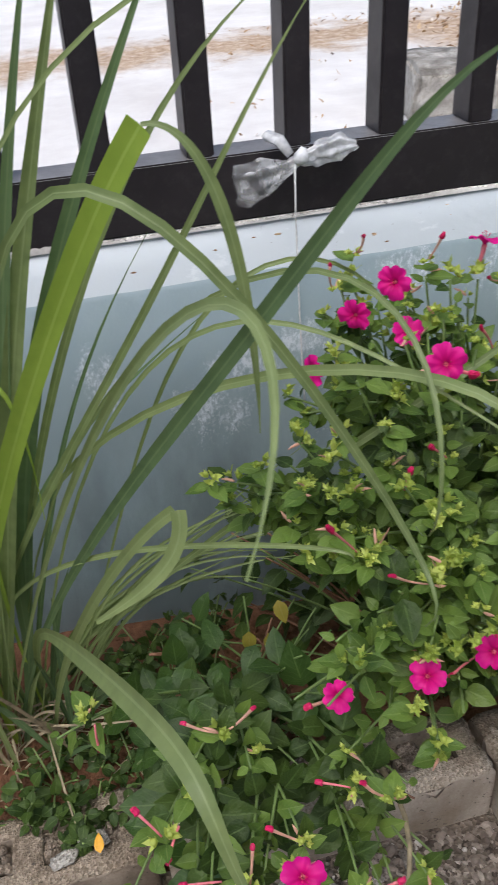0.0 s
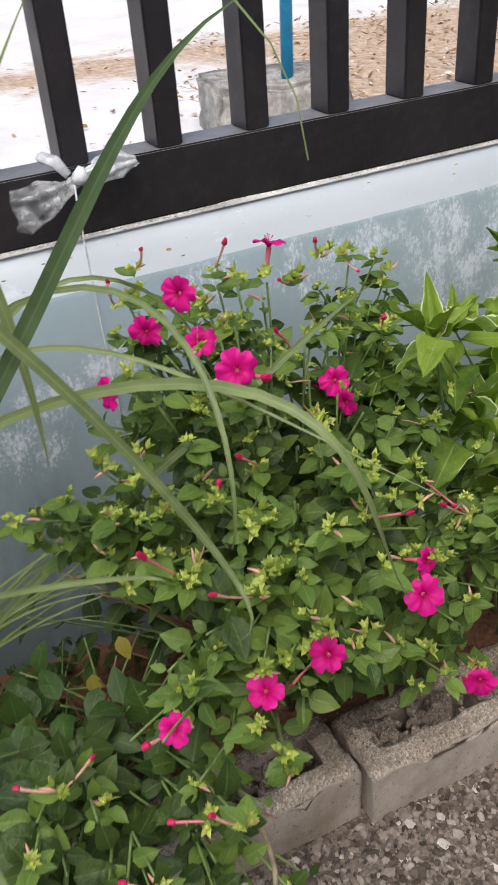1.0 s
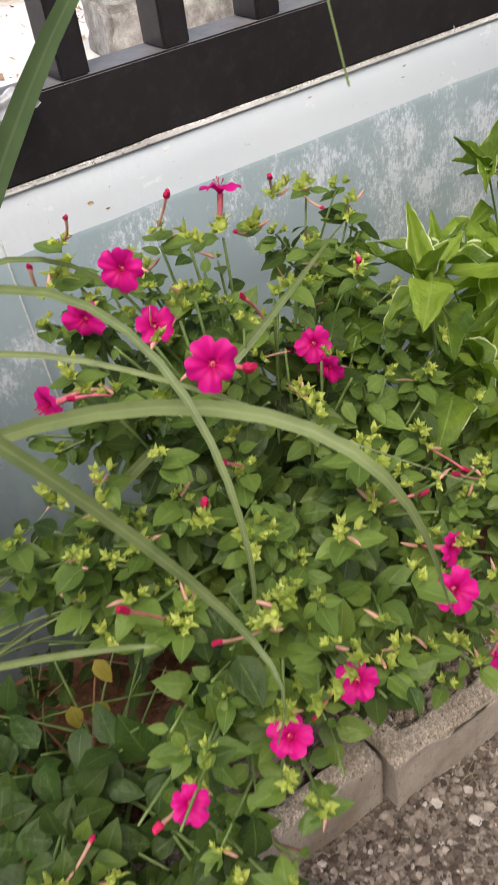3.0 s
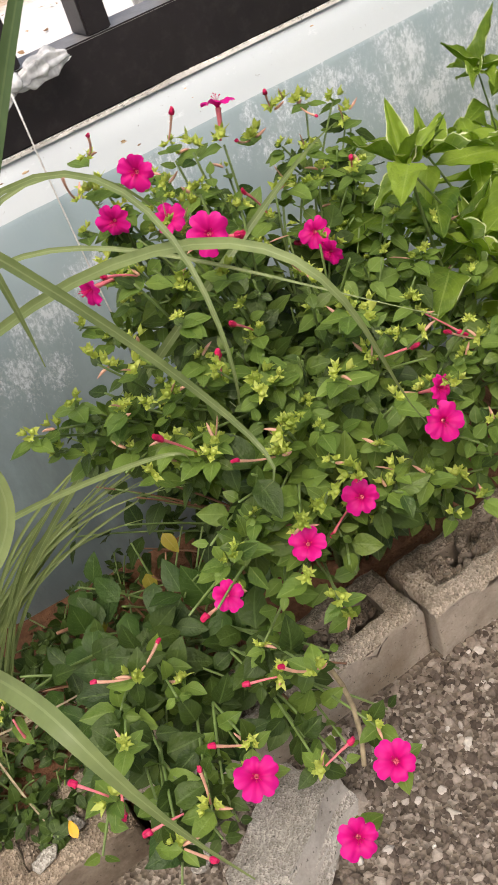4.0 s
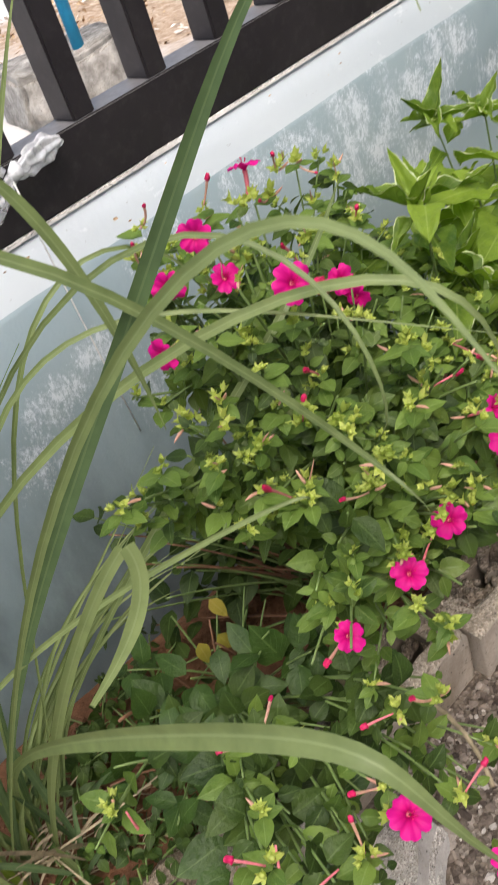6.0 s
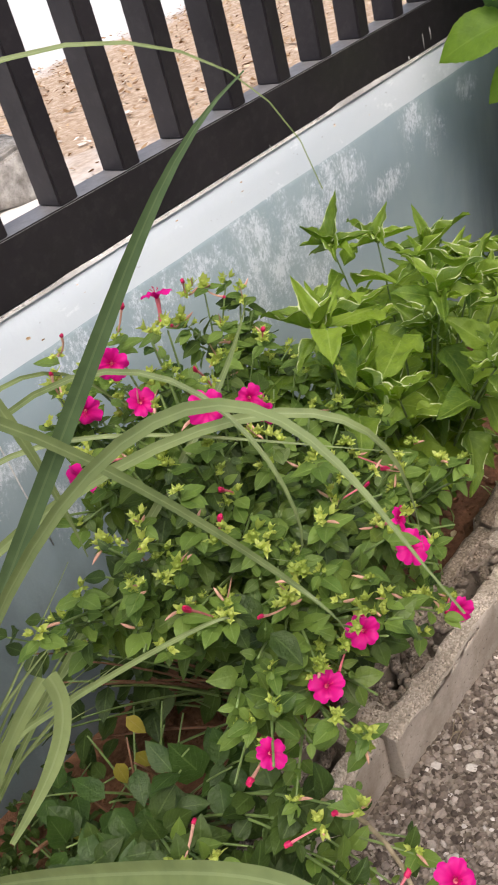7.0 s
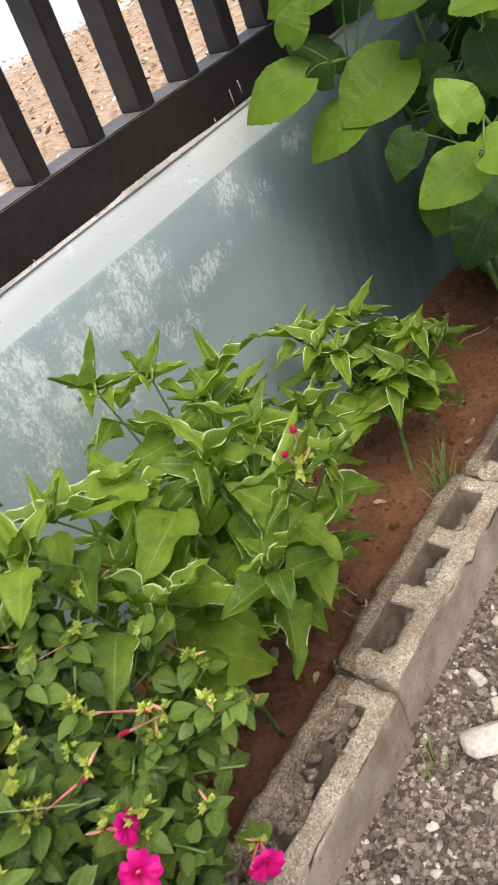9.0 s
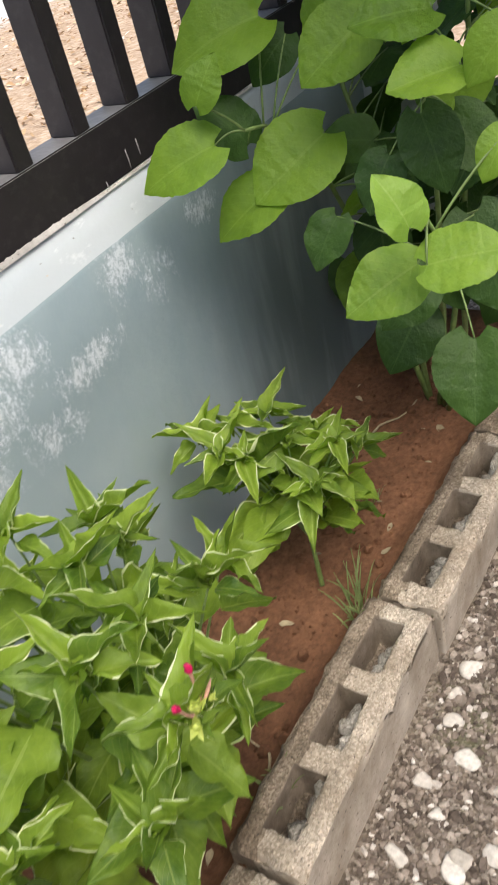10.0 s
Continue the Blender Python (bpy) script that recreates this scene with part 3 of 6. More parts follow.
def grounds():
    s = part("soil_bed", grid_bm(span(-1.6, 2.36, 200), span(0.66, 1.01, 60), soil_height), M["soil"], None)
    tagged(s, "red-brown garden soil between block edging and wall", "soil", kind="structure")
    g = part("gravel_path", grid_bm(span(-1.2, 3.0, 160), span(-0.6, 0.66, 70), gravel_height), M["gravel"], None)
    tagged(g, "grey sandy gravel path beside the block edging", "gravel", kind="structure")
    yard = part("ground", grid_bm(span(-30, 30, 8), span(-30, 1.1, 8), lambda x, y: -0.13), M["gravel"], None)
    tagged(yard, "bare yard ground around the path", "ground", kind="structure")
    st = part("street", grid_bm(span(-60, 90, 60), span(1.1, 140, 60), lambda x, y: -0.004 + 0.01 * noise.noise(Vector((x, y, 0)))), M["street"], None)
    tagged(st, "pale sunlit concrete street and earth verge", "street", kind="structure")
    # unseen wall, added behind the path to cut the light from the sky
    hw = part("house_wall", box_bm(-6, 8, -2.6, -2.4, -0.13, 3.0, 0.01), M["back_wall"], None)
    tagged(hw, "plain unseen wall added behind the path to cut sky light", "wall", kind="structure")


# ---- block edging ----
def block_bm(rng, holes=True, length=0.398, trough=False):
    """A hollow block on its side wall, its cores open upwards; the top is z = 0."""
    h = length / 2
    core, web = 0.088, 0.0335
    xs = [-h]
    for k in range(3):
        a = -h + web + k * (core + web)
        xs += [a, a + core]
    xs.append(h)
    xs = sorted(set(round(q, 4) for p in zip(xs, xs[1:]) for q in (p[0], (p[0] + p[1]) / 2, p[1])))
    ys = [0.0, 0.014, 0.027, 0.05, 0.073, 0.086, 0.1]
    bm = bmesh.new()
    grid = {}

    def vert(i, j, z):
        key = (i, j, z)
        if key not in grid:
            grid[key] = bm.verts.new((xs[i], ys[j], z))
        return grid[key]

    def is_core(i, j):
        if not (0 <= i < len(xs) - 1 and 0 <= j < len(ys) - 1):
            return None
        x, y = (xs[i] + xs[i + 1]) / 2, (ys[j] + ys[j + 1]) / 2
        if not 0.027 < y < 0.073:
            return False
        if trough:
            return -h + web < x < h - web
        return any(-h + web + k * (core + web) < x < -h + web + k * (core + web) + core for k in range(3))

    deep = [0.0, -0.02, -0.06, -0.12]
    out = [0.0, -0.012, -0.05, -0.10, -0.17]
    for i in range(len(xs) - 1):
        for j in range(len(ys) - 1):
            z = -0.12 if is_core(i, j) and holes else 0.0
            bm.faces.new((vert(i, j, z), vert(i + 1, j, z), vert(i + 1, j + 1, z), vert(i, j + 1, z)))
            for di, dj, a, b in ((-1, 0, (i, j + 1), (i, j)), (1, 0, (i + 1, j), (i + 1, j + 1)), (0, -1, (i, j), (i + 1, j)), (0, 1, (i + 1, j + 1), (i, j + 1))):
                other = is_core(i + di, j + dj)
                if other is None:
                    lv = out
                elif holes and is_core(i, j) and not other:
                    lv = deep
                else:
                    continue
                for z0, z1 in zip(lv, lv[1:]):
                    if other is None:
                        bm.faces.new((vert(*a, z0), vert(*b, z0), vert(*b, z1), vert(*a, z1))[::-1])
                    else:
                        bm.faces.new((vert(*a, z0), vert(*b, z0), vert(*b, z1), vert(*a, z1)))
    bmesh.ops.subdivide_edges(bm, edges=bm.edges[:], cuts=2, use_grid_fill=True)
    seed = rng.uniform(0, 50)
    for v in bm.verts:
        p = v.co
        rimx = max(0.0, 1 - (h - abs(p.x)) / 0.012)
        rimy = max(0.0, 1 - min(p.y, 0.1 - p.y) / 0.010)
        top = max(0.0, 1 + p.z / 0.012)
        wear = (rimx + rimy) * top
        n = noise.noise(p * 30 + Vector((seed, 0, 0))) + 0.8 * max(0.0, noise.noise(p * 13 + Vector((seed, 9, 0))))
        p.z -= wear * (0.005 + 0.030 * max(0, n)) + top * 0.004 * max(0, noise.noise(p * 55 + Vector((seed, 5, 0))))
        p += noise.noise_vector(p * 22 + Vector((seed, 0, 0))) * 0.0026 + noise.noise_vector(p * 120 + Vector((seed, 0, 0))) * 0.0032 * top + noise.noise_vector(p * 260 + Vector((seed, 0, 0))) * 0.0016 * top
    bmesh.ops.recalc_face_normals(bm, faces=bm.faces[:])
    # dark core walls put the holes' shade into the colour; back rims are soil-stained
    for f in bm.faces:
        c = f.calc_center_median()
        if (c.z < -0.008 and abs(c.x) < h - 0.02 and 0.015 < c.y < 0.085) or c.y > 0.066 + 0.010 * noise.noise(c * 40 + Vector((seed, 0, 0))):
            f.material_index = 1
    return bm


def rubble_bm(x0, x1, y0, y1, z, lumps, rng, size=0.008):
    bm = bmesh.new()
    for k in range(lumps):
        s = rng.uniform(0.5, 1.3) * size
        res = bmesh.ops.create_icosphere(bm, subdivisions=2, radius=s)
        m = Matrix.Translation((rng.uniform(x0, x1), rng.uniform(y0, y1), z + rng.uniform(-0.5, 0.35) * size)) @ Euler((rng.random() * 6, rng.random() * 6, rng.random() * 6)).to_matrix().to_4x4() @ Matrix.Diagonal((rng.uniform(0.8, 1.5), rng.uniform(0.7, 1.1), rng.uniform(0.5, 0.9), 1))
        sd = rng.uniform(0, 60)
        for v in res["verts"]:
            v.co = m @ (v.co + noise.noise_vector(v.co * 120 + Vector((sd, 0, 0))) * s * 0.5)
    return bm


def edging():
    rng = random.Random(8)
    rows = (
        # x of the middle, y of the front, top, turn, state
        (-0.56, 0.640, 0.116, 1.0, "full"), (-0.15, 0.638, 0.118, 0.5, "full"), (0.062, 0.632, 0.120, 1.2, "full"), (0.474, 0.622, 0.126, -0.6, "trough"), (0.880, 0.600, 0.122, -1.0, "trough"),
        (1.292, 0.606, 0.122, -0.9, "open"), (1.702, 0.588, 0.112, -2.6, "open"), (2.110, 0.574, 0.108, -1.5, "open"),
    )
    for x, y, z, turn, state in rows:
        if x == -0.15:
            x = -0.35
        if x == -0.56:
            x = -0.76
        label = {"full": "weathered hollow concrete block with rubble-filled cores", "open": "weathered hollow concrete block with open cores", "trough": "broken hollow concrete block filled with crumbling mortar"}[state]
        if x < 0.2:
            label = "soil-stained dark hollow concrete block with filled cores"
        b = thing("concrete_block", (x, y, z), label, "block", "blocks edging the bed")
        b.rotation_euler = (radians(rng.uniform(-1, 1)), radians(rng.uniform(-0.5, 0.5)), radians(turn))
        part("shell", block_bm(rng, trough=state == "trough"), [M["block"] if 0.2 < x < 2 else M["dirty_shaded_block"], M["dirty_shaded_block"]], b)
        if state == "trough":
            seat = -0.008 if x > 0.7 else -0.020

            def fill(px, py):
                hollow = max(0.0, noise.noise(Vector((px * 16 + x * 7, py * 14, 3))) - 0.06) * 0.22
                return seat - min(0.085, hollow * 1.6) + 0.012 * noise.noise(Vector((px * 26, py * 34, 7))) + 0.010 * noise.noise(Vector((px * 70, py * 70, 2))) + 0.004 * noise.noise(Vector((px * 190, py * 190, 4)))

            bm = grid_bm(span(-0.185, 0.185, 120), span(0.0235, 0.0765, 24), fill)
            part("mortar_fill", bm, M["mortar"], b, "crumbling mortar along the open middle")
            tagged(part("rubble", rubble_bm(-0.17, 0.17, 0.028, 0.072, -0.007 if x > 0.7 else -0.018, 75, rng, 0.0075), M["mortar"], b), kind="stuff")
            continue
        for k in range(3):
            cx = -0.199 + 0.0335 + 0.044 + k * 0.1215
            if state == "full":
                bm = grid_bm(span(cx - 0.0455, cx + 0.0455, 14), span(0.0255, 0.0745, 9), lambda px, py: -0.012 - 0.014 * (k == 1) + 0.010 * noise.noise(Vector((px * 40 + x * 9, py * 40, 2))) + 0.006 * noise.noise(Vector((px * 110 + x * 9, py * 110, 2))))
                part("mortar_fill", bm, M["mortar"], b, "crumbling mortar in the core")
                tagged(part("rubble", rubble_bm(cx - 0.04, cx + 0.04, 0.03, 0.07, -0.010, 14, rng), M["mortar"], b), kind="stuff")
            else:
                part("soil_fill", grid_bm(span(cx - 0.0455, cx + 0.0455, 8), span(0.0255, 0.0745, 6), lambda px, py: -0.062 + 0.012 * noise.noise(Vector((px * 40 + x * 9, py * 40, 2)))), M["mortar"], b, "dirt at the bottom of the core")
                tagged(part("rubble", rubble_bm(cx - 0.034, cx + 0.036, 0.029, 0.042, -0.030, 9, rng, 0.013), M["footing"], b, "grey rubble in the core"), kind="stuff")


def broken_slab():
    rng = random.Random(19)
    bm = box_bm(-0.085, 0.08, -0.05, 0.045, -0.03, 0.022)
    for v in bm.verts:
        if v.co.x > 0:
            v.co.y += 0.018 * (v.co.x / 0.08)
        else:
            v.co.x += 0.03 * (v.co.y / 0.05)
    bmesh.ops.subdivide_edges(bm, edges=bm.edges[:], cuts=5, use_grid_fill=True)
    wobble(bm, 0.016, 13, 4)
    wobble(bm, 0.005, 50, 8)
    wobble(bm, 0.002, 170, 2)
    ob = part("broken_slab", bm, M["slab"], None, smooth=False)
    ob.location, ob.rotation_euler = (0.385, 0.528, 0.055), (radians(-24), radians(6), radians(24))
    tagged(ob, "broken grey concrete slab leaning on the block edging", "slab")
    for x, y, z, s in ((0.300, 0.585, 0.045, 0.018), (0.455, 0.555, 0.045, 0.020), (0.50, 0.575, 0.04, 0.014), (0.55, 0.59, 0.04, 0.012), (0.33, 0.49, 0.035, 0.012)):
        st = part("stone", chip_bm(s, rng), M["footing"], None)
        st.location, st.rotation_euler = (x, y, z), (rng.uniform(-0.3, 0.3), rng.uniform(-0.3, 0.3), rng.uniform(0, 6))
        tagged(st, "grey concrete crumb lying on the gravel", "stone", "stones on the gravel")


def soil_crumbs():
    """Clods and crumbs of earth, too many to count."""
    rng = random.Random(27)
    ball = bmesh.new()
    bmesh.ops.create_icosphere(ball, subdivisions=1, radius=1.0)
    base, tri = [v.co.copy() for v in ball.verts], [tuple(v.index for v in f.verts) for f in ball.faces]
    ball.free()
    verts, faces = [], []
    for k in range(2600):
        x, y = rng.uniform(0.05, 2.3), rng.uniform(0.72, 0.99)
        s = rng.uniform(0.0012, 0.0032) + (rng.uniform(0.002, 0.009) if rng.random() < 0.09 else 0)
        m = Matrix.Translation((x, y, soil_height(x, y) + s * 0.3)) @ Euler((rng.random() * 6, rng.random() * 6, rng.random() * 6)).to_matrix().to_4x4() @ Matrix.Diagonal((s * rng.uniform(0.8, 1.5), s, s * rng.uniform(0.6, 0.9), 1))
        faces += [tuple(q + len(verts) for q in f) for f in tri]
        verts += [m @ v for v in base]
    me = bpy.data.meshes.new("soil_crumbs")
    me.from_pydata(verts, [], faces)
    me.materials.append(M["soil"])
    tagged(new("soil_crumbs", me), "loose red-brown crumbs of garden soil", "soil", kind="stuff")


def stones():
    """Loose gravel: small stones too many to count, and a few larger pale ones."""
    rng = np.random.default_rng(3)
    phi = (1 + 5 ** 0.5) / 2
    ico = np.array([(-1, phi, 0), (1, phi, 0), (-1, -phi, 0), (1, -phi, 0), (0, -1, phi), (0, 1, phi), (0, -1, -phi), (0, 1, -phi), (phi, 0, -1), (phi, 0, 1), (-phi, 0, -1), (-phi, 0, 1)], float)
    ico /= np.linalg.norm(ico[0])
    hull = []
    for a in range(12):
        for b in range(a + 1, 12):
            for c in range(b + 1, 12):
                if max(np.linalg.norm(ico[a] - ico[b]), np.linalg.norm(ico[b] - ico[c]), np.linalg.norm(ico[a] - ico[c])) < 1.06:
                    n = np.cross(ico[b] - ico[a], ico[c] - ico[a])
                    hull.append((a, b, c) if n @ ico[a] > 0 else (a, c, b))
    hull = np.array(hull)
    count = 15000
    x = rng.uniform(0.30, 2.3, count)
    y = 0.612 - np.abs(rng.normal(0, 0.17, count)) - 0.02 * (x - 0.5)
    size = 0.0020 + 0.0042 * rng.random(count) ** 2.4 + 0.005 * rng.random(count) * (rng.random(count) > 0.975)
    z = np.array([gravel_height(p, q) for p, q in zip(x, y)]) + size * 0.25
    pts = ico[None] * (1 + rng.uniform(-0.24, 0.24, (count, 12, 1))) * size[:, None, None] * rng.uniform(0.65, 1.35, (count, 1, 3))
    turn = rng.uniform(0, 6.28, count)
    c, s = np.cos(turn)[:, None], np.sin(turn)[:, None]
    px, py = pts[..., 0] * c - pts[..., 1] * s, pts[..., 0] * s + pts[..., 1] * c
    v = np.stack([px + x[:, None], py + y[:, None], pts[..., 2] * 0.8 + z[:, None]], -1).reshape(-1, 3)
    f = (hull[None] + 12 * np.arange(count)[:, None, None]).reshape(-1, 3)
    me = bpy.data.meshes.new("gravel_stones")
    me.from_pydata(v.tolist(), [], f.tolist())
    me.materials.append(M["pebble"])
    tagged(new("gravel_stones", me), "loose mixed grey and brown gravel stones", "gravel", kind="stuff")
    r = random.Random(4)
    for px, py, sz in ((1.125, 0.500, 0.046), (1.225, 0.485, 0.020), (1.30, 0.566, 0.014), (1.20, 0.560, 0.016), (1.215, 0.492, 0.018), (1.49, 0.555, 0.016), (1.44, 0.560, 0.014), (1.40, 0.555, 0.013), (1.35, 0.52, 0.017), (0.86, 0.55, 0.012), (1.06, 0.47, 0.016), (0.98, 0.53, 0.010), (1.16, 0.44, 0.02), (1.27, 0.53, 0.012), (1.55, 0.52, 0.019), (1.245, 0.455, 0.016), (1.10, 0.43, 0.011), (1.02, 0.50, 0.009), (1.33, 0.47, 0.013), (0.93, 0.50, 0.008), (0.80, 0.50, 0.007), (0.74, 0.54, 0.008), (1.17, 0.52, 0.011), (1.08, 0.555, 0.009), (1.62, 0.49, 0.014), (1.48, 0.47, 0.012), (0.62, 0.50, 0.008), (0.55, 0.45, 0.009)):
        bm = chip_bm(sz, r, (r.uniform(1.0, 1.35), r.uniform(0.75, 1.0), r.uniform(0.4, 0.6)))
        ob = part("stone", bm, M["rock"], None)
        ob.location, ob.rotation_euler = (px, py, gravel_height(px, py) + sz * 0.20), (r.uniform(-0.2, 0.2), r.uniform(-0.2, 0.2), r.uniform(0, 6))
        tagged(ob, "pale angular stone lying on the gravel", "stone", "stones on the gravel")


# ---- beyond the fence ----
def beyond():
    ft = thing("pole_footing", (2.20, 3.85, 0.0), "rough grey concrete footing block on the verge", "footing")
    bm = box_bm(-0.20, 0.42, -0.22, 0.25, -0.02, 0.235, 0.02, 2)
    bmesh.ops.subdivide_edges(bm, edges=bm.edges[:], cuts=5, use_grid_fill=True)
    wobble(bm, 0.030, 5, 3)
    wobble(bm, 0.016, 22, 7)
    part("block", bm, M["old_footing"], ft)
    ft.rotation_euler = (0, 0, radians(-11))
    pole = part("blue_pole", tube_bm([(2.335, 3.72, 0.18), (2.355, 3.72, 1.2), (2.38, 3.72, 2.8)], 0.028, 20), M["pole"], None)
    tagged(pole, "bright blue painted post standing on the footing", "post")
    rng = random.Random(12)
    bm = bmesh.new()
    for k in range(5200):
        x, y = rng.uniform(1.2, 8.0), rng.uniform(2.0, 6.6)
        if x < 2.6 + 1.2 * noise.noise(Vector((x, y, 0))) and rng.random() < 0.85:
            continue
        s = rng.uniform(0.02, 0.065)
        rr = leaf_rows(s, s * rng.uniform(0.25, 0.6), "ovate", 3, rng, fold=rng.uniform(-0.3, 0.6), droop=rng.uniform(-0.4, 0.5), cols=(-1, 0, 1))
        leaf_bm(rr, bm, Matrix.Translation((x, y, 0.012)) @ Euler((rng.uniform(-0.5, 0.5), rng.uniform(-0.5, 0.5), rng.uniform(0, 6.3))).to_matrix().to_4x4())
    lit = part("leaf_litter", bm, M["litter"], None)
    tagged(lit, "dry brown fallen leaves on the verge", "leaf litter", kind="stuff")


garden_wall()
fence()
grounds()
edging()
broken_slab()
soil_crumbs()
stones()
beyond()


# ---- plants: shared pieces ----
NARROW = (-1, 0, 1)
LEAF = leaf_set("leaf", 8, 1.0, 0.66, "ovate", M["bush_leaf"], 6, 1, fold=(0.15, 0.5), droop=(0.05, 0.3))
LEAF_DARKER = leaf_set("leaf", 6, 1.0, 0.70, "ovate", M["darker_leaf"], 6, 17, fold=(0.1, 0.45), droop=(0.05, 0.4))
LEAF_YELLOW = leaf_set("leaf", 2, 1.0, 0.55, "ovate", M["yellow_leaf"], 5, 2, fold=(0.2, 0.5), droop=(0.1, 0.3))
LEAF_BROAD = leaf_set("leaf", 9, 1.0, 0.84, "delta", M["broad_leaf"], 9, 3, fold=(0.03, 0.3), droop=(0.1, 0.5), serrate=0.02)
LEAF_TIP = leaf_set("leaf", 5, 1.0, 0.58, "ovate", M["tip_leaf"], 5, 9, fold=(0.15, 0.5), droop=(0.05, 0.3))
LEAF_YOUNG = leaf_set("leaf", 8, 1.0, 0.76, "delta", [M["young_leaf"], M["leaf_back"]], 11, 4, rim=0.35, cols=(-1, -0.955, -0.75, -0.35, 0, 0.35, 0.75, 0.955, 1), fold=(0.05, 0.4), droop=(0.05, 0.4), curl=(0.05, 0.32), serrate=0.025)
LEAF_CURL = leaf_set("leaf", 9, 1.0, 0.66, "delta", [M["young_leaf"], M["leaf_back"]], 13, 8, rim=0.65, cols=(-1, -0.90, -0.72, -0.35, 0, 0.35, 0.72, 0.90, 1), fold=(0.1, 0.8), droop=(-0.1, 0.6), curl=(0.35, 0.95), serrate=0.03)
LEAF_STAR = leaf_set("leaf", 8, 1.0, 0.44, "delta", [M["young_leaf"], M["leaf_back"]], 11, 14, rim=0.65, cols=(-1, -0.90, -0.65, -0.3, 0, 0.3, 0.65, 0.90, 1), fold=(0.5, 1.1), droop=(-0.25, 0.3), curl=(0.4, 1.0), serrate=0.03)
LEAF_HEART = {c: leaf_set("leaf", 9, 1.0, 0.88, "heart", M[m], 30, 5 + k, cols=(-1, -0.7, -0.35, 0, 0.35, 0.7, 1), fold=(0.05, 0.45), droop=(0.08, 0.42), serrate=0.006) for k, (c, m) in enumerate((("g", "heart_leaf"), ("d", "heart_leaf_shade"), ("p", "heart_leaf_pale"), ("b", "heart_leaf_lit")))}


def flower_limb(seed):
    """A flared five-lobed limb about 1 across, facing +z, its throat at the origin."""
    rng = random.Random(seed)
    bm = bmesh.new()
    uv = bm.loops.layers.uv.verify()
    n, rings = 40, []
    bend, side = rng.uniform(0.0, 0.22), rng.uniform(0, 6.28)
    lobes = [rng.uniform(0.86, 1.1) for _ in range(5)]
    for r, z in ((0.035, -0.16), (0.065, -0.06), (0.13, 0.01), (0.24, 0.07), (0.34, 0.095), (0.43, 0.09), (0.50, 0.06)):
        ring = []
        for k in range(n):
            t = 2 * math.pi * k / n
            g = (r / 0.5) ** 2
            lobe = abs(math.cos(2.5 * t)) ** 0.55 - 0.72
            notch = abs(math.cos(2.5 * t)) ** 14
            own = lobes[int((t / (2 * math.pi) * 5 + 0.5)) % 5]
            rr = r * (1 + (0.32 * lobe - 0.12 * notch) * g) * (1 + (own - 1) * g)
            zz = z + 0.045 * g * math.cos(10 * t + 0.6) + 0.13 * g * noise.noise(Vector((math.cos(t) * 1.7, math.sin(t) * 1.7, seed * 3.1))) - bend * g * math.cos(t - side) * 0.6 - 0.06 * g * (1 - abs(math.cos(2.5 * t)))
            ring.append((bm.verts.new((rr * math.cos(t), rr * math.sin(t), zz)), k / n, r / 0.5))
        rings.append(ring)
    for a, b in zip(rings, rings[1:]):
        for k in range(n):
            q = (a[k], a[(k + 1) % n], b[(k + 1) % n], b[k])
            f = bm.faces.new([v[0] for v in q])
            for i, (loop, v) in enumerate(zip(f.loops, q)):
                loop[uv].uv = ((k + (1 if i in (1, 2) else 0)) / n, v[2])
    return mesh_of(bm, "flower", M["petal"])


LIMB = [flower_limb(k) for k in range(7)]


def curved_tube(length, bend, r0, r1, knob, name, mats):
    """A flower tube along +y from its calyx; with a knob where the flower has closed."""
    bm = tube_bm([(0, length * s, bend * length * s * s) for s in span(0, 1, 7)], [r0 + (r1 - r0) * s ** 2 if knob else r0 + (r1 - r0) * math.sin(math.pi * s) ** 0.8 - r0 * 0.8 * s ** 3 for s in span(0, 1, 7)], 7)
    if knob:
        old = set(bm.faces)
        for k in range(6):
            t = k * 1.05
            c = Vector((math.cos(t) * knob * 0.4, length + knob * 0.3, bend * length + math.sin(t) * knob * 0.4))
            res = bmesh.ops.create_icosphere(bm, subdivisions=2, radius=knob * 0.55)
            for v in res["verts"]:
                v.co = Vector((v.co.x, v.co.y * 2.3, v.co.z)) + noise.noise_vector(v.co * 500) * knob * 0.55 + c
        for f in bm.faces:
            if f not in old:
                f.material_index = 1
    return mesh_of(bm, name, mats)


TUBE_SHUT = [curved_tube(0.030, b, 0.0010, 0.0017, k, "closed_flower", [M["tube"] if i % 2 else M["tube_pale"], M["closed"]]) for i, (b, k) in enumerate(((0.1, 0.0030), (-0.25, 0.0026), (0.3, 0.0024), (-0.1, 0.0033)))]
TUBE_BUD = [curved_tube(0.014, b, 0.0010, 0.0016, 0, "bud", M["tube_pale"]) for b in (0.2, -0.3)]


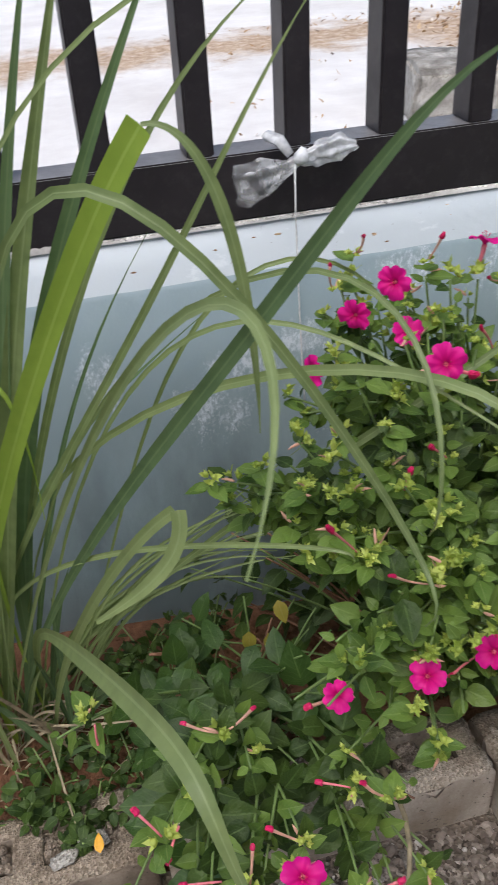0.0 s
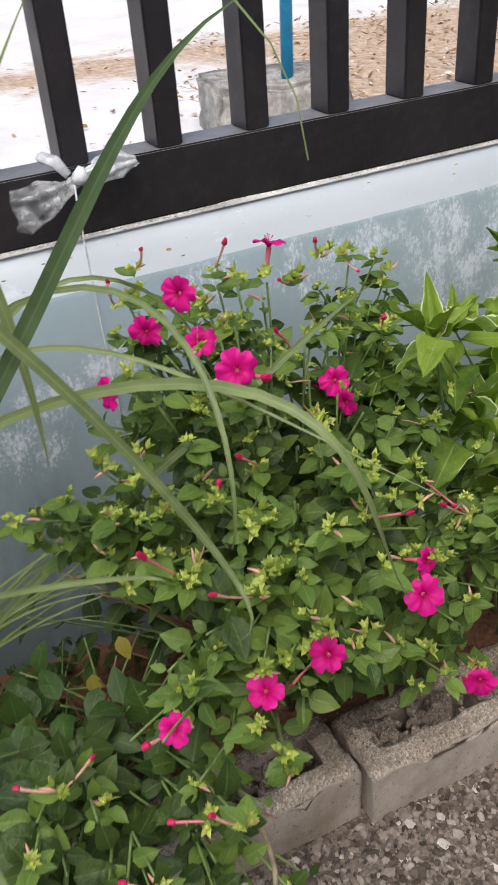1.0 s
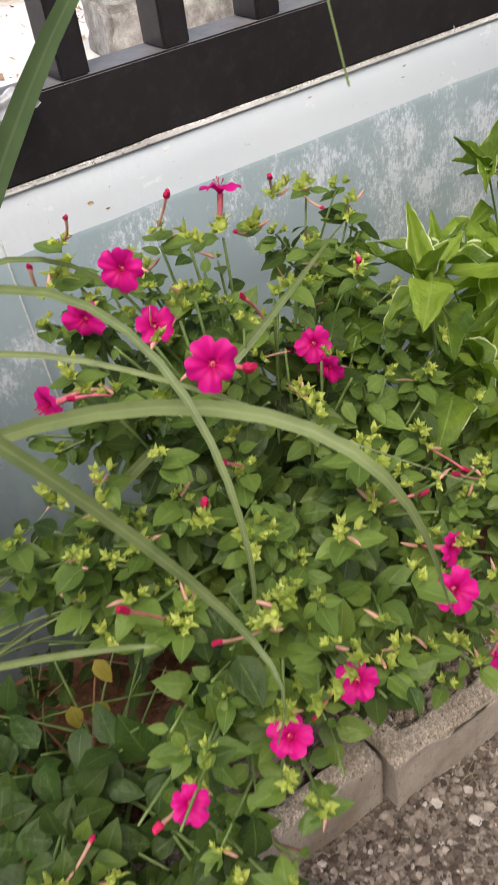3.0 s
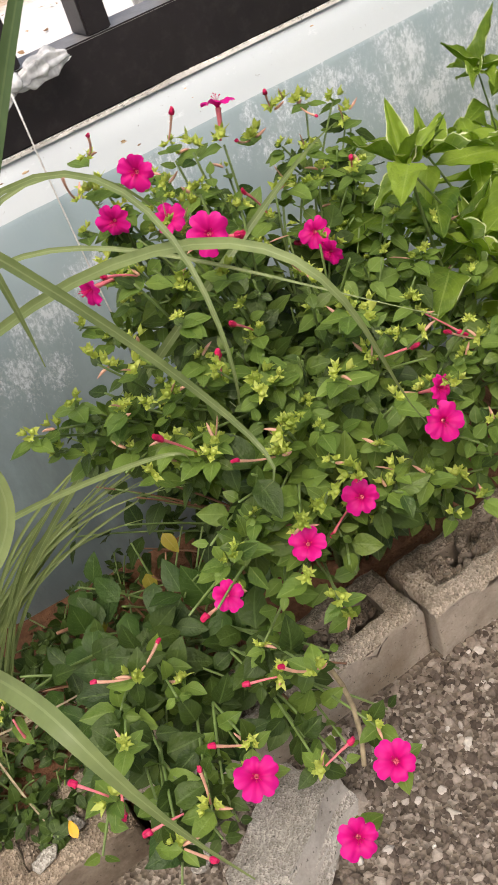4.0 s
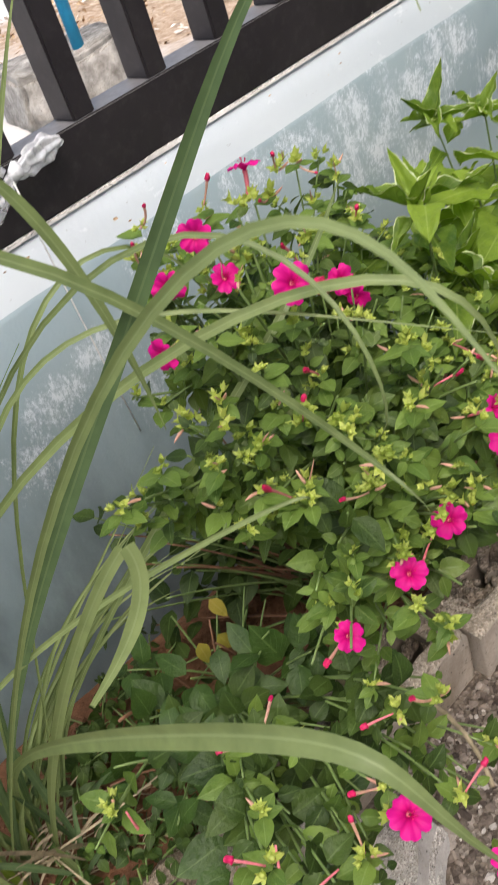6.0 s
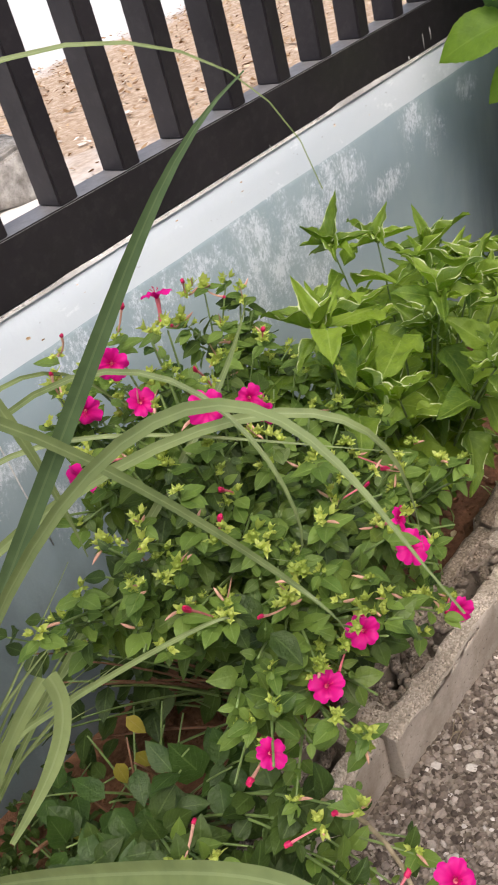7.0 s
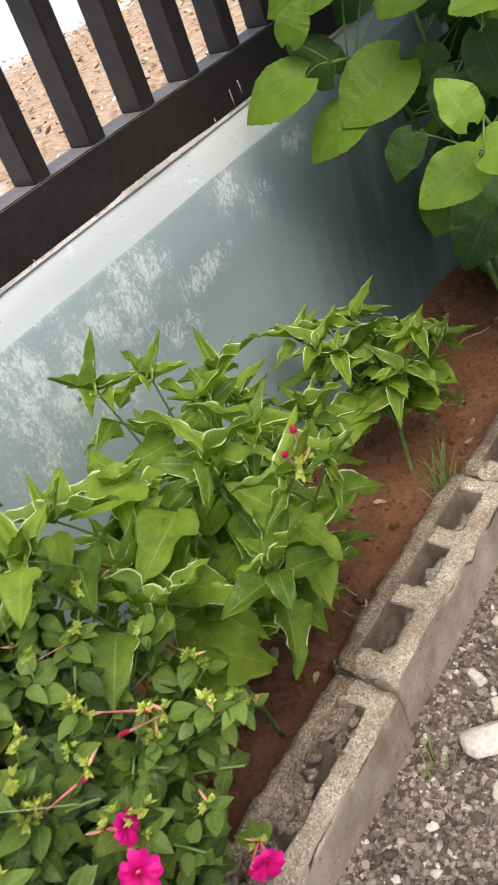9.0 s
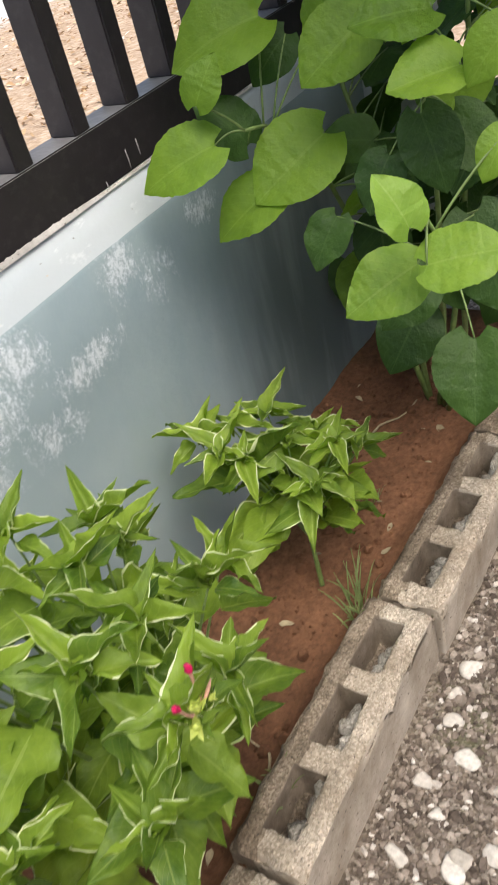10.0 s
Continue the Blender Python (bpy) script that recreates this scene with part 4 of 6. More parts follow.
def star_bm(seed):
    """A head of green calyces: small cups with five pointed lobes among narrow bracts."""
    rng = random.Random(seed)
    bm = bmesh.new()
    for c in range(rng.choice((3, 4, 4, 5))):
        a, lean = rng.uniform(0, 6.28), rng.uniform(0.25, 1.1)
        d = Vector((math.cos(a) * math.sin(lean), math.sin(a) * math.sin(lean), math.cos(lean)))
        at = d * rng.uniform(0.003, 0.007)
        size = rng.uniform(0.007, 0.011)
        for k in range(5):
            t = k * 1.2566 + rng.uniform(-0.2, 0.2)
            side = d.orthogonal().normalized()
            side.rotate(Matrix.Rotation(t, 3, d))
            go = (side * rng.uniform(0.25, 0.85) + d * rng.uniform(0.6, 1.1)).normalized()
            rr = leaf_rows(size * rng.uniform(0.75, 1.25), size * rng.uniform(0.42, 0.66), "ovate", 3, rng, fold=0.5, droop=rng.uniform(-0.2, 0.3), cols=NARROW)
            leaf_bm(rr, bm, orient(at, go, d))
        if rng.random() < 0.7:
            res = bmesh.ops.create_icosphere(bm, subdivisions=1, radius=size * 0.3)
            for v in res["verts"]:
                v.co = v.co + at + d * size * 0.4
    return bm


STAR = [mesh_of(star_bm(k), "flower_head", M["calyx"]) for k in range(7)]


class Plant:
    """A leafy plant: stems, leaves, bracts, flowers; leaves past the first few hundred are joined."""

    def __init__(self, name, base, label, category, seed, leaves, mass):
        self.ob = thing(name, base, label, category)
        self.base, self.rng, self.leaves, self.mass, self.spots, self.blooms = Vector(base), random.Random(seed), leaves, mass, [], []

    def local(self, m):
        return Matrix.Translation(-self.base) @ m

    def stem(self, ctrl, r0, r1, material, name="stem"):
        pts = [bez(ctrl, s) - self.base for s in span(0, 1, 12)]
        part(name, tube_bm(pts, span(r0, r1, 12), 6), material, self.ob)

    def shoot(self, tip, size, nodes=6, start=0.35, root=None, rise=0.5, thick=0.0028, out=0.8, material=None, spread=None, top_small=0.45, tone=0, stalk_part=0.16, flat=0.4, loose=1.0):
        rng = self.rng
        root = Vector(root) if root else self.base
        tip = Vector(tip)
        mid = root.lerp(tip, 0.45) + Vector((0, 0, rise * (tip - root).length * 0.35))
        ctrl = [root, mid, tip]
        self.stem(ctrl, thick, 0.0011, material or M["stem"])
        turn = rng.uniform(0, 6.28)
        for k in range(nodes):
            s = start + (0.985 - start) * k / max(1, nodes - 1)
            p, q = bez(ctrl, s), bez(ctrl, min(1, s + 0.03))
            d = (q - p).normalized() if (q - p).length > 1e-6 else Vector((0, 0, 1))
            turn += 1.57 + rng.uniform(-0.35, 0.35)
            grow = size * (top_small + (1 - top_small) * (1 - (k / max(1, nodes - 1)) ** 2)) * rng.uniform(0.8, 1.15)
            for half in (0, math.pi):
                if rng.random() < 0.06:
                    continue
                side = d.orthogonal().normalized()
                side.rotate(Matrix.Rotation(turn + half + rng.uniform(-0.25, 0.25), 3, d))
                go = (side * out + d * rng.uniform(0.10, 0.5) + Vector((0, 0, rng.uniform(-0.6, 0.25)))).normalized()
                up = (Vector((rng.uniform(-0.65, 0.5) * loose, rng.uniform(-0.85, 0.2) * loose, 1)) + d * flat).normalized()
                stalk = grow * stalk_part
                self.spots.append((p + go * stalk, go, up, grow, tone))
        return ctrl

    def finish(self, limit=300, joined=True, pocket=None, gaps=0.0):
        """Sets the leaves, but for a bare pocket: those over the front of the bed as parts, the rest as one mass."""
        rng = self.rng
        if pocket:
            (x0, x1), (y0, y1), (z0, z1) = pocket
            self.spots = [s for s in self.spots if not (x0 < s[0].x < x1 and y0 < s[0].y < y1 and z0 < s[0].z < z1)]
        if gaps:
            self.spots = [s for s in self.spots if s[4] == 1 or noise.noise(s[0] * 17 + Vector((gaps, 0, 0))) < 0.20]
        # no leaf grows across an open flower
        self.spots = [s for s in self.spots if not any(-0.012 < (s[0] + s[1].normalized() * s[3] * 0.5 - p).dot(f) < 0.12 and ((s[0] + s[1].normalized() * s[3] * 0.5 - p) - f * (s[0] + s[1].normalized() * s[3] * 0.5 - p).dot(f)).length < 0.030 for p, f in self.blooms)]
        self.spots.sort(key=lambda s: s[0].y - 0.35 * s[0].z)
        for p, go, up, grow, tone in self.spots[:limit]:
            piece("leaf", rng.choice(self.leaves[tone]), self.local(orient(p, go, up, grow)), self.ob)
        rest = self.spots[limit:]
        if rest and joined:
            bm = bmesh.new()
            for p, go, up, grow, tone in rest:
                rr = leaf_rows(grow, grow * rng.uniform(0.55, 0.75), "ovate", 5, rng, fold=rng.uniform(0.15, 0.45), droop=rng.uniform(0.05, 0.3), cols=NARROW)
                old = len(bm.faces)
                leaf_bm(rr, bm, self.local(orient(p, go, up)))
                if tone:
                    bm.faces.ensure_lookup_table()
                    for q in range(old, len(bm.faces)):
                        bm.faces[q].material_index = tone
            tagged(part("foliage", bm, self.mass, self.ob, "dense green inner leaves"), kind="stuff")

    def head(self, p, up=(0, -0.25, 1), closed=0, size=1.0, buds=1):
        rng = self.rng
        p = Vector(p)
        piece("flower_head", rng.choice(STAR), self.local(orient(p, Vector((rng.uniform(-1, 1), rng.uniform(-1, 1), 0.01)), up, size * rng.uniform(0.65, 1.15))), self.ob, "yellow-green bracts")
        for k in range(rng.choice((2, 3, 4))):
            a = rng.uniform(0, 6.28)
            self.spots.append((p - Vector((0, 0, 0.006)), Vector((math.cos(a), math.sin(a), rng.uniform(-0.2, 0.35))), Vector((0, -0.2, 1)), rng.uniform(0.016, 0.030) * size, 1))
        for k in range(closed):
            a = rng.uniform(0, 6.28)
            go = Vector((math.cos(a), math.sin(a) - 0.4, rng.uniform(-0.35, 0.7))).normalized()
            piece("closed_flower", rng.choice(TUBE_SHUT), self.local(orient(p + go * 0.004, go, (0, 0, 1), rng.uniform(0.85, 1.15))), self.ob, "salmon tube with crimson closed petals")
        for k in range(buds):
            a = rng.uniform(0, 6.28)
            go = Vector((math.cos(a), math.sin(a), rng.uniform(0.0, 0.9))).normalized()
            piece("bud", rng.choice(TUBE_BUD), self.local(orient(p + go * 0.003, go)), self.ob)

    def closed(self, base, tip, kind):
        """A head of bracts with one long tube: spent and crimson at its end (1), or a salmon bud (0)."""
        base, tip = Vector(base), Vector(tip)
        go = tip - base
        self.head(base - go.normalized() * 0.006, (0, -0.2, 1), closed=0, buds=self.rng.choice((0, 1)))
        me = self.rng.choice(TUBE_SHUT) if kind else self.rng.choice(TUBE_BUD)
        scale = go.length / (0.034 if kind else 0.016)
        m = orient(base, go, (0, -0.3, 1)) @ Matrix.Diagonal((0.85, scale, 0.85, 1) if kind else (0.52, scale, 0.52, 1))
        piece("closed_flower" if kind else "bud", me, self.local(m), self.ob, "salmon tube with crimson closed petals" if kind else "long salmon-pink bud")
        self.blooms.append(((base + tip) / 2, toward((base + tip) / 2).normalized()))

    def flower(self, p, face, size=0.034, tube=0.032, sag=-0.25):
        rng = self.rng
        p, face = Vector(p), Vector(face).normalized()
        self.blooms.append((p, face))
        m = self.local(orient(p, face.orthogonal(), face, size) @ pose(0, 0, 0, 0, 0, rng.uniform(0, 360)))
        fl = piece("flower", rng.choice(LIMB), m, self.ob, "magenta trumpet flower")
        back = (-face + Vector((rng.uniform(-0.5, 0.5), 0.25, sag))).normalized()
        start = p + back * tube
        inv = m.inverted()
        ctrl = [start, p - face * tube * 0.45, p - face * 0.003]
        bm = tube_bm([inv @ (bez(ctrl, s) - self.base) for s in span(0, 1, 8)], [q / size for q in span(0.0013, 0.0026, 8)], 8)
        part("flower_tube", bm, M["tube"], fl, "salmon-pink flower tube")
        bm = bmesh.new()
        for k in range(5):
            a = k * 1.256
            end = Vector((math.cos(a) * 0.09 + rng.uniform(-0.05, 0.05), math.sin(a) * 0.09, 0.26 + rng.uniform(-0.06, 0.06)))
            tube_bm([(0, 0, -0.05), end * 0.5 + Vector((0, 0, 0.03)), end], 0.008, 4, bm)
            res = bmesh.ops.create_icosphere(bm, subdivisions=1, radius=0.024)
            for v in res["verts"]:
                v.co += end
        part("stamen_tuft", bm, M["closed"], fl)
        self.head(start, back * -1 + Vector((0, 0, 0.6)), closed=rng.choice((0, 0, 1)), buds=1)


CAM_SIDE = Vector((0.30, 0.10, 1.02))


def toward(p, side=(0, 0, 0)):
    """A flower turns to the open side of the bed, over the path."""
    return (CAM_SIDE - Vector(p)).normalized() + Vector(side)


# ---- the flowering bush ----
# spent flowers and long buds: the calyx and the far end of each tube
CROWN_SHUT = (
    ((0.609, 0.766, 0.723), (0.619, 0.754, 0.750)), ((0.528, 0.741, 0.752), (0.536, 0.729, 0.765)), ((0.495, 0.712, 0.737), (0.482, 0.700, 0.760)),
    ((0.506, 0.670, 0.674), (0.479, 0.658, 0.699)), ((0.694, 0.779, 0.683), (0.670, 0.767, 0.687)), ((0.744, 0.813, 0.688), (0.733, 0.801, 0.709)),
    ((0.660, 0.719, 0.640), (0.642, 0.707, 0.681)), ((0.781, 0.818, 0.672), (0.786, 0.806, 0.657)), ((0.793, 0.766, 0.611), (0.787, 0.754, 0.632)),
)
FRONT_SHUT = (
    ((0.755, 0.634, 0.506), (0.794, 0.622, 0.465)), ((0.793, 0.609, 0.464), (0.745, 0.599, 0.503)), ((0.664, 0.597, 0.524), (0.704, 0.585, 0.524)),
    ((0.520, 0.549, 0.538), (0.475, 0.540, 0.563)), ((0.572, 0.631, 0.598), (0.551, 0.619, 0.625)), ((0.523, 0.609, 0.591), (0.522, 0.597, 0.624)),
    ((0.471, 0.583, 0.558), (0.443, 0.571, 0.604)), ((0.570, 0.514, 0.498), (0.557, 0.502, 0.503)),
)
CROWN_BUDS = (
    ((0.766, 0.823, 0.686), (0.757, 0.811, 0.706)), ((0.825, 0.812, 0.640), (0.815, 0.800, 0.668)), ((0.754, 0.783, 0.650), (0.745, 0.771, 0.673)),
    ((0.704, 0.748, 0.644), (0.686, 0.736, 0.672)), ((0.642, 0.695, 0.626), (0.660, 0.683, 0.631)), ((0.559, 0.704, 0.685), (0.556, 0.692, 0.712)),
    ((0.570, 0.702, 0.676), (0.574, 0.690, 0.700)),
)
FRONT_BUDS = (
    ((0.656, 0.670, 0.593), (0.632, 0.660, 0.625)), ((0.786, 0.686, 0.535), (0.752, 0.675, 0.561)), ((0.536, 0.560, 0.538), (0.520, 0.551, 0.564)),
    ((0.473, 0.638, 0.642), (0.461, 0.626, 0.657)), ((0.460, 0.628, 0.627), (0.449, 0.616, 0.643)), ((0.478, 0.611, 0.601), (0.480, 0.599, 0.620)),
    ((0.438, 0.619, 0.609), (0.428, 0.607, 0.627)), ((0.490, 0.582, 0.562), (0.496, 0.570, 0.591)), ((0.601, 0.509, 0.489), (0.580, 0.501, 0.516)),
)


def flowering_bush():
    b = Plant("flowering_bush", (0.70, 0.80, 0.065), "bushy four o'clock plant with magenta flowers, leaning over the block edging", "bush", 21, (LEAF, LEAF_TIP, LEAF_DARKER), [M["bush_mass"], M["tip_mass"], M["darker_mass"]])
    heads_high = ((0.845, 0.835, 0.632), (0.814, 0.860, 0.655), (0.608, 0.720, 0.722), (0.624, 0.800, 0.690), (0.650, 0.745, 0.705), (0.760, 0.790, 0.60), (0.751, 0.683, 0.556), (0.742, 0.639, 0.521), (0.556, 0.589, 0.570), (0.531, 0.534, 0.566), (0.550, 0.487, 0.538), (0.575, 0.690, 0.690), (0.540, 0.660, 0.700), (0.500, 0.720, 0.665))
    heads_mid = ((0.698, 0.545, 0.498), (0.609, 0.503, 0.556), (0.815, 0.788, 0.564), (0.413, 0.671, 0.597), (0.437, 0.635, 0.588), (0.545, 0.594, 0.575), (0.478, 0.578, 0.548), (0.442, 0.511, 0.508), (0.651, 0.593, 0.537), (0.528, 0.540, 0.560), (0.460, 0.610, 0.560), (0.800, 0.700, 0.500), (0.690, 0.640, 0.545))
    heads_low = ((0.814, 0.574, 0.467), (0.775, 0.600, 0.493), (0.828, 0.553, 0.465), (0.706, 0.549, 0.488), (0.454, 0.525, 0.500), (0.539, 0.544, 0.466), (0.640, 0.520, 0.440), (0.590, 0.510, 0.470), (0.760, 0.560, 0.400), (0.680, 0.530, 0.400), (0.490, 0.500, 0.450), (0.860, 0.640, 0.440))
    heads_more = ((0.525, 0.770, 0.705), (0.545, 0.795, 0.700), (0.589, 0.690, 0.700), (0.609, 0.665, 0.680), (0.774, 0.800, 0.605), (0.825, 0.800, 0.590), (0.810, 0.740, 0.575), (0.831, 0.700, 0.548), (0.440, 0.640, 0.640), (0.455, 0.610, 0.600), (0.512, 0.630, 0.640), (0.565, 0.640, 0.650), (0.630, 0.625, 0.610), (0.640, 0.590, 0.590), (0.660, 0.570, 0.560), (0.514, 0.590, 0.610), (0.841, 0.660, 0.495), (0.685, 0.740, 0.640), (0.690, 0.690, 0.600), (0.600, 0.560, 0.560), (0.860, 0.720, 0.52))
    allh = heads_high + heads_mid + heads_low + heads_more
    for k, p in enumerate(allh):
        p = Vector(p)
        root = Vector((0.70 + b.rng.uniform(-0.04, 0.04), 0.80 + b.rng.uniform(-0.03, 0.03), 0.068))
        small = max(0.0, min(1.0, (p.z - 0.48) / 0.2))
        ctrl = b.shoot(p, b.rng.uniform(0.034, 0.050) * (1 - 0.22 * small), 12, 0.35, root, 0.45, 0.0026, loose=1.5)
        b.head(p + Vector((0, -0.004, 0.006)), closed=0, buds=b.rng.choice((0, 0, 1)))
        for q in range(4 if small > 0.4 else 3):
            e = p + Vector((b.rng.uniform(-0.05, 0.05), b.rng.uniform(-0.02, 0.05), b.rng.uniform(-0.08, -0.005)))
            b.shoot(e, b.rng.uniform(0.022, 0.038) * (1 - 0.2 * small), 5, 0.35, bez(ctrl, b.rng.uniform(0.6, 0.85)), 0.2, 0.0016, tone=1 if q == 0 else b.rng.choice((0, 0, 1)), loose=1.7)
            if b.rng.random() < 0.5:
                b.head(e, closed=0, size=0.9, buds=b.rng.choice((0, 0, 0, 1)))
    # short leafy shoots between the heads of the crown
    for k in range(34):
        p = Vector(b.rng.choice(heads_high + heads_more)) + Vector((b.rng.uniform(-0.045, 0.045), b.rng.uniform(-0.03, 0.03), b.rng.uniform(-0.10, -0.02)))
        b.shoot(p, b.rng.uniform(0.028, 0.042), 6, 0.72, (0.70, 0.80, 0.068), 0.4, 0.0018, top_small=0.7, tone=b.rng.choice((0, 0, 2)), loose=1.4)
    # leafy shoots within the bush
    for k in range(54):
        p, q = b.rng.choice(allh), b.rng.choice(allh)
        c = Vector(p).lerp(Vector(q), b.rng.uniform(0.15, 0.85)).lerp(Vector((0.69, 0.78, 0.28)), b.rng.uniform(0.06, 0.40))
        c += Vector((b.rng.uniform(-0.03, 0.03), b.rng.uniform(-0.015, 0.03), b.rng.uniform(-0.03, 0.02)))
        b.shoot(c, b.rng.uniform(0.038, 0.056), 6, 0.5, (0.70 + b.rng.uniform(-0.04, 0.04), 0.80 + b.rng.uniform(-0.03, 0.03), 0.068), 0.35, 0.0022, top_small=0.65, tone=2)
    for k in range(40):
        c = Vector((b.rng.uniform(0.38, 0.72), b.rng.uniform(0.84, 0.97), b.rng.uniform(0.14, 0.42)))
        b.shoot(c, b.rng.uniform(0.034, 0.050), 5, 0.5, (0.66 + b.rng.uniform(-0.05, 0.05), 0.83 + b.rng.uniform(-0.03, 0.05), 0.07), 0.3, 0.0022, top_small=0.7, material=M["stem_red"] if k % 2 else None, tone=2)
    for p, face, size in (
        ((0.547, 0.601, 0.712), toward((0.547, 0.601, 0.712)), 0.031), ((0.547, 0.703, 0.737), toward((0.547, 0.703, 0.737), (-0.3, 0.1, 0)), 0.030),
        ((0.662, 0.760, 0.735), (0.25, 0.25, 1), 0.031), ((0.704, 0.718, 0.598), toward((0.716, 0.736, 0.586), (-0.3, 0, 0)), 0.029), ((0.708, 0.704, 0.578), (-0.7, -0.4, 0.1), 0.028),
        ((0.525, 0.735, 0.695), toward((0.525, 0.735, 0.695), (-0.3, 0.2, -0.3)), 0.029), ((0.472, 0.692, 0.672), (-1.0, -0.2, 0.1), 0.030),
        ((0.509, 0.514, 0.468), toward((0.509, 0.514, 0.468)), 0.031), ((0.429, 0.514, 0.474), toward((0.435, 0.536, 0.445)), 0.027), ((0.567, 0.512, 0.480), toward((0.592, 0.552, 0.425), (-0.2, 0, 0)), 0.031),
        ((0.669, 0.520, 0.490), toward((0.669, 0.520, 0.490), (0.2, 0, -0.3)), 0.033), ((0.690, 0.545, 0.500), (0.3, -0.8, 0.4), 0.027), ((0.771, 0.544, 0.296), (-0.7, -0.75, 0.15), 0.033), ((0.560, 0.700, 0.690), (-0.2, -0.6, 0.5), 0.028),
    ):
        b.flower(p, face, size)
    for base, tip in CROWN_SHUT + FRONT_SHUT:
        b.closed(base, tip, 1)
    for base, tip in CROWN_BUDS + FRONT_BUDS:
        b.closed(base, tip, 0)
    b.finish(300, pocket=((0.42, 0.60), (0.64, 0.86), (0.08, 0.40)), gaps=3.7)
    for p, go in (((0.42, 0.79, 0.27), (-0.1, -0.4, -0.9)), ((0.44, 0.775, 0.275), (0.2, -0.3, -0.9)), ((0.35, 0.80, 0.25), (-0.2, -0.3, -0.9)), ((0.46, 0.80, 0.30), (0.1, -0.6, -0.6))):
        piece("leaf", b.rng.choice(LEAF_YELLOW), b.local(orient(p, go, (-0.2, -1, 0.3), 0.030)), b.ob, "yellowing leaf")


def sprawling_plant():
    b = Plant("sprawling_flower_plant", (0.43, 0.79, 0.085), "low four o'clock plant sprawling over the blocks, with broad leaves", "plant", 33, (LEAF_BROAD, LEAF_TIP, LEAF_DARKER), [M["broad_leaf"], M["tip_mass"], M["darker_mass"]])
    heads = ((0.459, 0.467, 0.386), (0.337, 0.558, 0.402), (0.272, 0.490, 0.380), (0.372, 0.565, 0.350), (0.385, 0.475, 0.345), (0.295, 0.435, 0.355), (0.485, 0.440, 0.305), (0.300, 0.530, 0.372), (0.225, 0.640, 0.37), (0.330, 0.450, 0.345), (0.420, 0.425, 0.330), (0.440, 0.500, 0.360))
    for k, p in enumerate(heads):
        root = (0.43 + b.rng.uniform(-0.05, 0.05), 0.79 + b.rng.uniform(-0.04, 0.03), 0.09)
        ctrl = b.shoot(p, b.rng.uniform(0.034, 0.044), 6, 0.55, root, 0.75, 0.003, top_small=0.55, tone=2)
        b.head(Vector(p) + Vector((0, -0.003, 0.006)), closed=b.rng.choice((0, 1, 1)), buds=1)
        for q in range(2):
            e = Vector(p) + Vector((b.rng.uniform(-0.04, 0.04), b.rng.uniform(-0.02, 0.05), b.rng.uniform(-0.06, -0.01)))
            b.shoot(e, b.rng.uniform(0.024, 0.036), 4, 0.35, bez(ctrl, b.rng.uniform(0.6, 0.85)), 0.2, 0.0016, tone=1 + q, loose=1.4)
    for k in range(38):
        c = (b.rng.uniform(0.25, 0.54), b.rng.uniform(0.60, 0.86) if k % 5 else b.rng.uniform(0.50, 0.62), 0)
        z = 0.19 + 0.12 * (1 - abs(c[1] - 0.66) / 0.3) + b.rng.uniform(-0.055, 0.035) - 0.10 * max(0, 0.32 - c[0]) / 0.1
        b.shoot((c[0], c[1], z), b.rng.uniform(0.038, 0.058), 3, 0.80, (0.43 + b.rng.uniform(-0.06, 0.06), 0.79 + b.rng.uniform(-0.04, 0.03), 0.09), 0.5, 0.0022, top_small=0.85, material=M["stem_red"] if k % 3 == 0 else None, loose=0.8, flat=0.1)
    b.stem([(0.44, 0.78, 0.10), (0.50, 0.62, 0.30), (0.52, 0.50, 0.31), (0.455, 0.42, 0.30)], 0.0042, 0.0022, M["straw"])
    b.stem([(0.36, 0.80, 0.10), (0.38, 0.84, 0.20), (0.30, 0.80, 0.26)], 0.004, 0.002, M["stem_red"])
    for p, face, size in (((0.371, 0.432, 0.373), toward((0.371, 0.432, 0.373), (0, 0, -0.2)), 0.034), ((0.468, 0.385, 0.342), toward((0.468, 0.385, 0.342)), 0.036), ((0.413, 0.377, 0.299), toward((0.413, 0.377, 0.299), (0, -0.1, -0.2)), 0.035)):
        b.flower(p, face, size)
    for p, go in (((0.285, 0.49, 0.395), (-0.5, -0.4, -0.6)), ((0.31, 0.46, 0.35), (-0.9, 0.1, 0.2)), ((0.335, 0.556, 0.41), (-0.9, 0.3, 0.1)), ((0.23, 0.63, 0.37), (-0.1, -0.3, -0.9))):
        piece("closed_flower", b.rng.choice(TUBE_SHUT), b.local(orient(p, go)), b.ob, "salmon tube with crimson closed petals")
    b.finish(300, pocket=((0.42, 0.60), (0.70, 0.90), (0.12, 0.4)), gaps=1.3)


